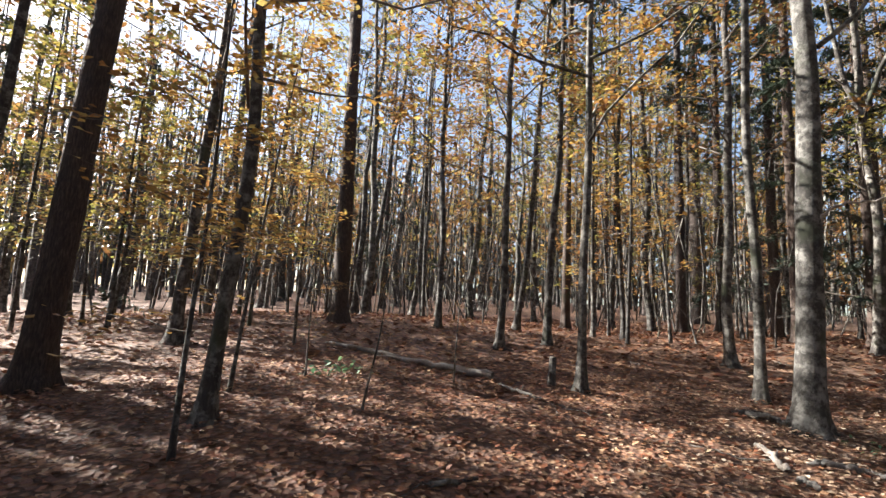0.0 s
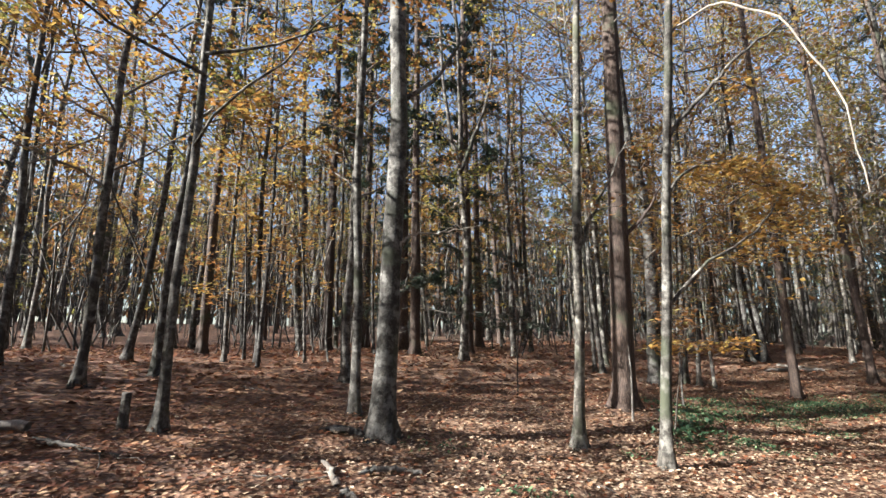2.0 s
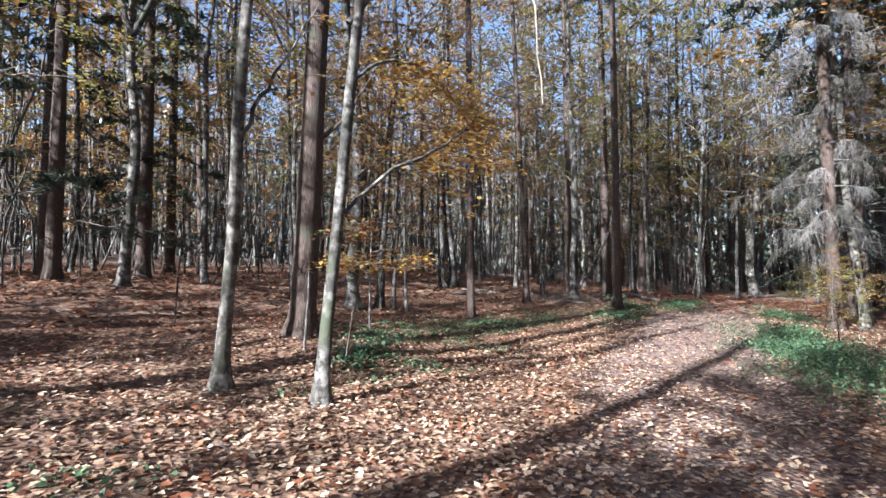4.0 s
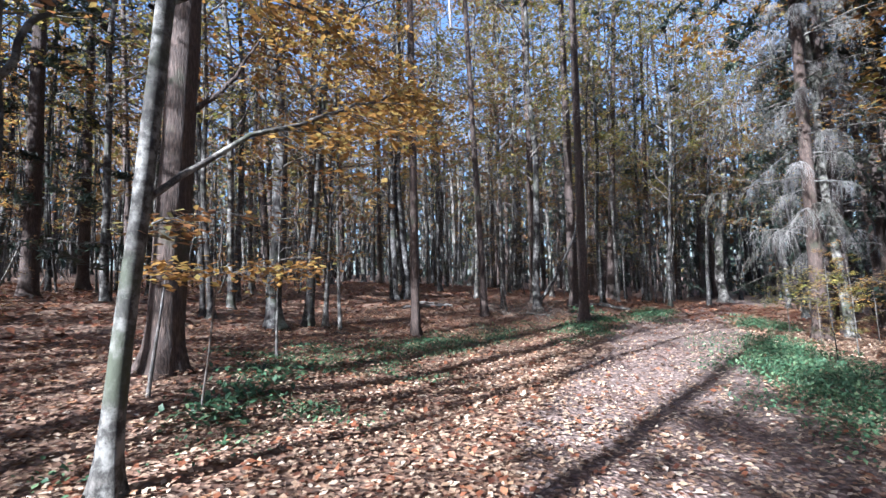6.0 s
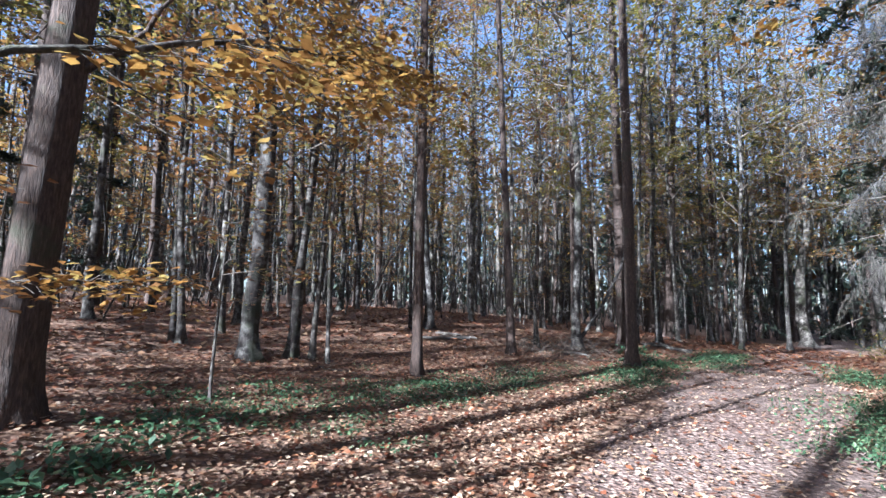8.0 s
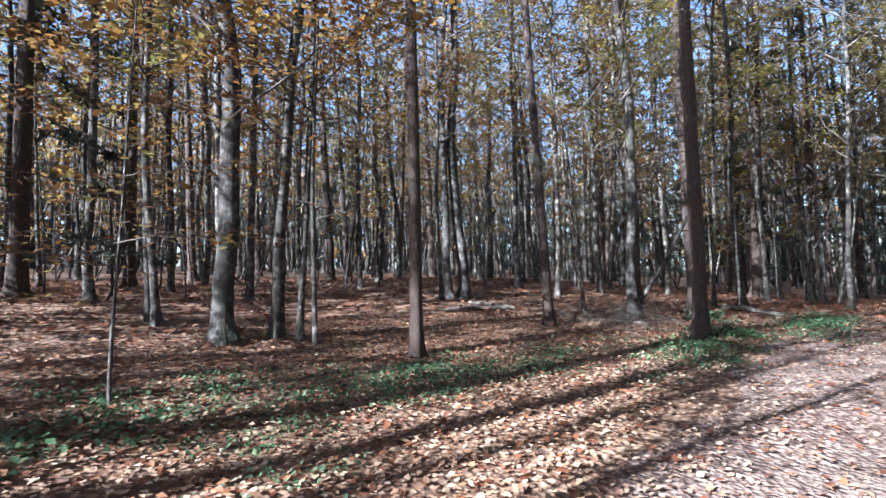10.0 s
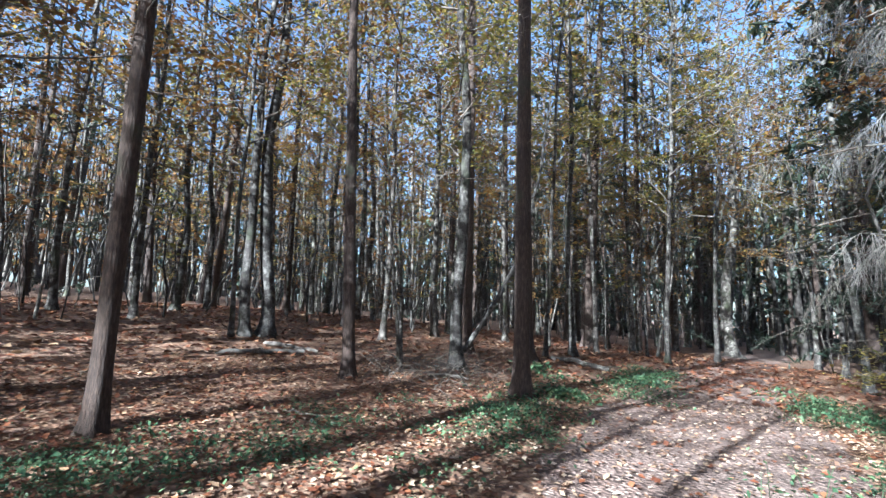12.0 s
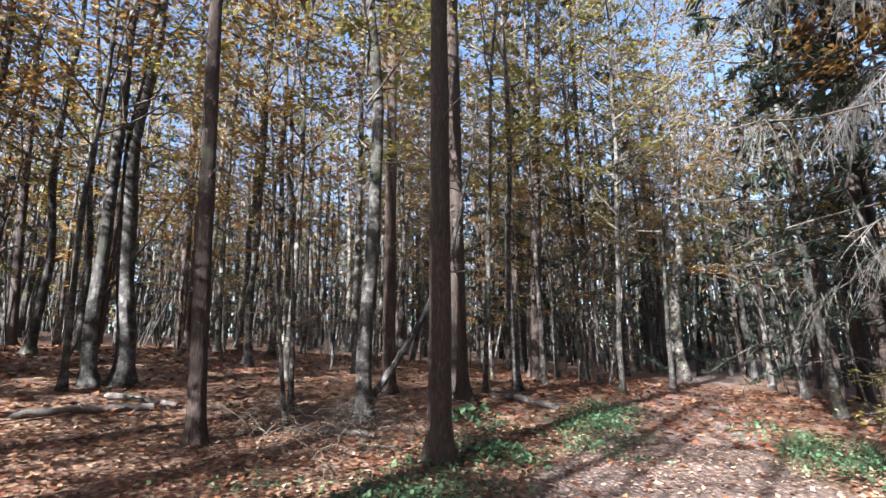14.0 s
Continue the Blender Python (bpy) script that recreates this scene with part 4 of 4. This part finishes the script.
fork = found("slender_tree", 4.24, 13.47)
limb(fork, [(4.22, 13.48, 6.6), (3.95, 13.48, 7.6), (3.70, 13.38, 9.4), (3.60, 13.38, 11.5)], 0.075, 0.03, M_POLE, 6, 14, M_LIME, 0.8, 0.5)
limb(fork, [(4.22, 13.48, 6.6), (4.65, 13.48, 7.7), (5.10, 13.38, 9.0), (5.30, 13.38, 11.2)], 0.08, 0.03, M_POLE, 6, 14, M_GOLD, 0.8, 0.5)
stout = found("beech_tree", 1.47, 6.72)
limb(stout, [(1.58, 6.7, 2.62), (1.68, 6.68, 2.9), (1.82, 6.67, 3.04), (2.1, 6.66, 3.06), (2.45, 6.66, 3.12)], 0.022, 0.008, M_DEAD, 5, 0, None, 0.3, 0.5, label="bleached crooked dead branch")
limb(stout, [(1.75, 6.75, 5.0), (2.2, 6.8, 5.4), (2.6, 6.8, 6.1), (3.0, 6.9, 6.9)], 0.035, 0.01, M_BEECH, 6, 12, M_GOLD, 0.6, 0.4)
near_beech = found("beech_tree", 3.88, 6.42)
limb(near_beech, [(4.0, 6.36, 2.85), (4.2, 6.3, 3.3), (4.42, 6.28, 3.75), (4.75, 6.2, 4.4)], 0.026, 0.008, M_BEECH, 6, 5, M_RUST, 0.4, 0.4)
forked = found("beech_tree", 4.55, 5.68)
limb(forked, [(4.74, 5.55, 3.95), (5.0, 5.45, 4.35), (5.35, 5.3, 4.75), (5.75, 5.15, 5.2), (6.3, 5.0, 5.6)], 0.035, 0.012, M_POLE, 8, 16, M_GOLD, 0.7, 0.5)
limb(forked, [(4.66, 5.62, 2.0), (5.3, 5.7, 2.55), (6.39, 5.86, 3.12), (7.5, 6.6, 3.75), (8.6, 7.4, 4.35), (9.63, 8.26, 4.78)], 0.024, 0.006, M_POLE, 60, 28, M_GOLD, 0.75, 0.25, 0.09,
     label="long arching limb hung with golden leaves")
limb(forked, [(4.70, 5.6, 3.3), (5.4, 5.9, 3.9), (6.4, 6.5, 4.35), (7.6, 7.4, 4.75), (9.0, 8.6, 5.1)], 0.022, 0.006, M_POLE, 46, 28, M_GOLD, 0.8, 0.3, 0.09,
     label="upper arching limb with golden brown leaves")
limb(forked, [(4.62, 5.64, 1.75), (4.85, 5.8, 1.95), (5.2, 5.95, 2.05)], 0.012, 0.004, M_POLE, 14, 10, M_RUST, 0.3, 0.2, 0.08)
limb(forked, [(4.92, 5.45, 5.5), (5.35, 5.0, 5.8), (5.72, 4.5, 5.2), (5.95, 4.22, 4.2), (5.98, 4.14, 3.05)], 0.018, 0.007, M_DEAD, 3, 0, None, 0.25, 0.3, label="bleached dead branch hanging over the trail")
reddish = found("sapling", 7.2, 8.8)
for z, w in ((1.7, 0.7), (2.3, 0.9), (2.9, 0.9), (3.4, 0.7)):
    limb(reddish, [(7.22, 8.8, z), (7.22 - w * 0.5, 8.8 - w * 0.5, z + 0.08), (7.22 - w, 8.8 - w * 0.9, z + 0.06)], 0.007, 0.002, M_TWIG, 9, 10, M_RUST, 0.35, 0.2, 0.08)
    limb(reddish, [(7.22, 8.8, z + 0.2), (7.22 + w * 0.6, 8.8 - w * 0.4, z + 0.28), (7.22 + w * 1.1, 8.8 - w * 0.7, z + 0.24)], 0.007, 0.002, M_TWIG, 9, 10, M_RUST, 0.35, 0.2, 0.08)
fir = found("pine_tree", 5.52, 8.0)
limb(fir, [(5.66, 7.93, 3.4), (6.1, 7.75, 3.9), (6.4, 7.6, 4.5)], 0.04, 0.012, M_PINE, 3)
lean_pole = found("slender_tree", 16.25, 10.38)
limb(lean_pole, [(16.45, 10.45, 1.0), (16.8, 10.1, 1.7), (17.3, 9.7, 2.9), (17.6, 9.5, 4.4), (17.8, 9.4, 6.0)], 0.055, 0.02, M_POLE, 8, 4, M_RUST, 0.6, 0.4)

# young beech with a level golden spray beside the massive trunk
sprig = new("young_beech")
sprig.matrix_world = Matrix.Translation((5.45, 6.75, float(ground_z(5.45, 6.75)) - 0.02))
tagged(sprig, "thin young beech holding level sprays of golden leaves", "tree")
g = Geo()
g.tube([(0, 0, -0.05), (0.03, -0.1, 0.5), (0.0, -0.3, 1.0), (-0.02, -0.45, 1.35), (0.0, -0.5, 1.75)], [0.011, 0.010, 0.008, 0.006, 0.003], 6)
part("stem", g, M_TWIG, sprig)
limb(sprig, [(5.43, 6.35, 1.60), (5.2, 6.2, 1.62), (4.95, 6.05, 1.62)], 0.005, 0.002, M_TWIG, 15, 12, M_GOLD, 0.22, 0.1, 0.08)
limb(sprig, [(5.43, 6.3, 1.60), (5.65, 6.15, 1.62), (5.95, 6.0, 1.60)], 0.005, 0.002, M_TWIG, 15, 12, M_GOLD, 0.22, 0.1, 0.08)


def young_beech(x, y, tall, sprays, mat, label):
    """A waist- to head-high beech: a thin stem with level sprays of leaves."""
    root = new("young_beech")
    z = float(ground_z(x, y))
    root.matrix_world = Matrix.Translation((x, y, z - 0.02))
    tagged(root, label, "tree")
    g = Geo()
    g.tube([(0, 0, -0.05), (0.02, 0.02, tall * 0.4), (-0.02, 0.03, tall * 0.75), (0.0, 0.0, tall)], [0.013, 0.010, 0.007, 0.003], 6)
    part("stem", g, M_TWIG, root)
    for q in range(sprays):
        h, a = z + tall * (0.45 + 0.5 * q / sprays), q * 2.4 + rng.normal(0, 0.3)
        w = rng.uniform(0.5, 0.85) * tall * 0.55
        c, n = math.cos(a) * w, math.sin(a) * w
        limb(root, [(x, y, h), (x + c * 0.5, y + n * 0.5, h + 0.06), (x + c, y + n, h + 0.03)], 0.006, 0.002, M_TWIG, 10, 9, mat, 0.28, 0.1, 0.075)


young_beech(16.2, 3.7, 1.65, 7, M_LIME, "young beech with yellow-green leaves beside the trail")
young_beech(17.9, 4.5, 1.5, 6, M_LIME, "young beech with yellow-green leaves at the spruce's foot")
young_beech(17.6, 2.9, 1.7, 6, M_GOLD, "young beech with pale golden leaves at the spruce's foot")

# ---- dead wood ----
lying("fallen_log", [(-5.05, 6.73, 0.03), (-4.2, 6.65, 0.05), (-3.44, 6.5, 0.05), (-2.7, 6.45, 0.06), (-2.05, 6.38, 0.06)], 0.03, 0.055, M_DEAD, "weathered fallen branch lying across the leaves", 5, "log")
lying("fallen_branch", [(-1.9, 6.2, 0.03), (-1.5, 6.0, 0.03), (-1.0, 5.8, 0.02)], 0.028, 0.014, M_POLE, "dark fallen branch half sunk in leaves", 3)
lying("fallen_branch", [(0.82, 5.81, 0.03), (0.90, 5.5, 0.05), (0.96, 5.16, 0.03)], 0.022, 0.03, M_DEAD, "bleached dead branch on fallen leaves", 2)
lying("fallen_branch", [(1.16, 5.45, 0.03), (1.38, 5.52, 0.06), (1.61, 5.52, 0.04), (1.75, 5.45, 0.03)], 0.03, 0.02, M_DEAD, "bleached curved branch on fallen leaves", 1)
lying("fallen_branch", [(0.99, 5.0, 0.03), (1.11, 4.88, 0.03)], 0.03, 0.025, M_DEAD, "short bleached piece of branch", 0)
lying("fallen_branch", [(0.75, 6.85, 0.03), (1.0, 6.72, 0.06), (1.25, 6.7, 0.06)], 0.03, 0.045, M_POLE, "dark root-like branch at the beech's foot", 1)
lying("fallen_branch", [(-1.5, 3.22, 0.02), (-1.22, 3.55, 0.03)], 0.02, 0.015, M_POLE, "dark short stick on the leaves", 1)
lying("fallen_log", [(14.17, 13.53, 0.04), (14.4, 12.95, 0.06), (14.65, 12.39, 0.05)], 0.045, 0.035, M_DEAD, "pale fallen branch among sunlit leaves", 3, "log")
lying("fallen_log", [(12.94, 12.75, 0.05), (13.6, 12.6, 0.06), (14.35, 12.38, 0.05)], 0.04, 0.05, M_DEAD, "pale thin fallen branch", 2, "log")
lying("fallen_log", [(19.74, 10.6, 0.06), (19.7, 9.9, 0.10), (19.67, 9.1, 0.06)], 0.06, 0.05, M_POLE, "dark fallen branch near the trail", 3, "log")
lying("fallen_log", [(15.3, 10.2, 0.05), (15.5, 9.95, 0.06), (15.71, 9.66, 0.04)], 0.035, 0.03, M_DEAD, "grey fallen branch beside the brambles", 1, "log")
for q in range(26):
    x, y = rng.uniform(-4, 17), rng.uniform(3, 13)
    if y < float(trail_y(x)) + 1.6:
        continue
    a, ln = rng.uniform(0, 6.283), rng.uniform(0.3, 0.9)
    lying("fallen_twig", [(x, y, 0.02), (x + ln / 2 * math.cos(a), y + ln / 2 * math.sin(a), 0.04), (x + ln * math.cos(a + 0.3), y + ln * math.sin(a + 0.3), 0.02)], 0.010, 0.005,
          M_DEAD if q % 2 else M_POLE, "thin fallen twig on the leaf litter", 1, "twig")
stump = Geo()
z = float(ground_z(-1.34, 6.75))
stump.tube([(-1.34, 6.75, z - 0.05), (-1.34, 6.75, z + 0.02), (-1.335, 6.75, z + 0.18), (-1.33, 6.75, z + 0.36), (-1.33, 6.75, z + 0.37), (-1.33, 6.75, z + 0.37)], [0.065, 0.058, 0.05, 0.048, 0.044, 0.0], 12)
tagged(part("stump", stump, M_POLE), "small cut post-like tree stump", "stump")
lean = Geo()
z = float(ground_z(5.18, 7.3))
lean.tube([(5.18, 7.28, z - 0.03), (5.24, 7.34, z + 0.35), (5.31, 7.43, z + 0.7), (5.40, 7.6, z + 1.1)], [0.022, 0.018, 0.014, 0.006], 7)
tagged(part("leaning_stick", lean, M_DEAD), "bleached dead stick leaning on the massive trunk", "stick")

# ---- the leaves nearest the walker, one by one ----
shapes = []
for q in range(5):
    g = Geo()
    g.leaves([(0, 0, 0)], 0.085, rng, 0.2, 0.62)
    shapes.append(g.mesh("leaf", M_LITTER, False))
for q in range(260):
    s = rng.uniform(0.5, 13)
    side = rng.uniform(1.2, 3.2)
    x, y = s * 0.913 - 0.406 * side, s * 0.406 + 0.913 * side
    ob = part("leaf", shapes[q % 5], None, ground)
    ob.matrix_basis = pose(x, y, float(ground_z(x, y)) + 0.045, rng.normal(0, 18), rng.normal(0, 18), rng.uniform(0, 360))
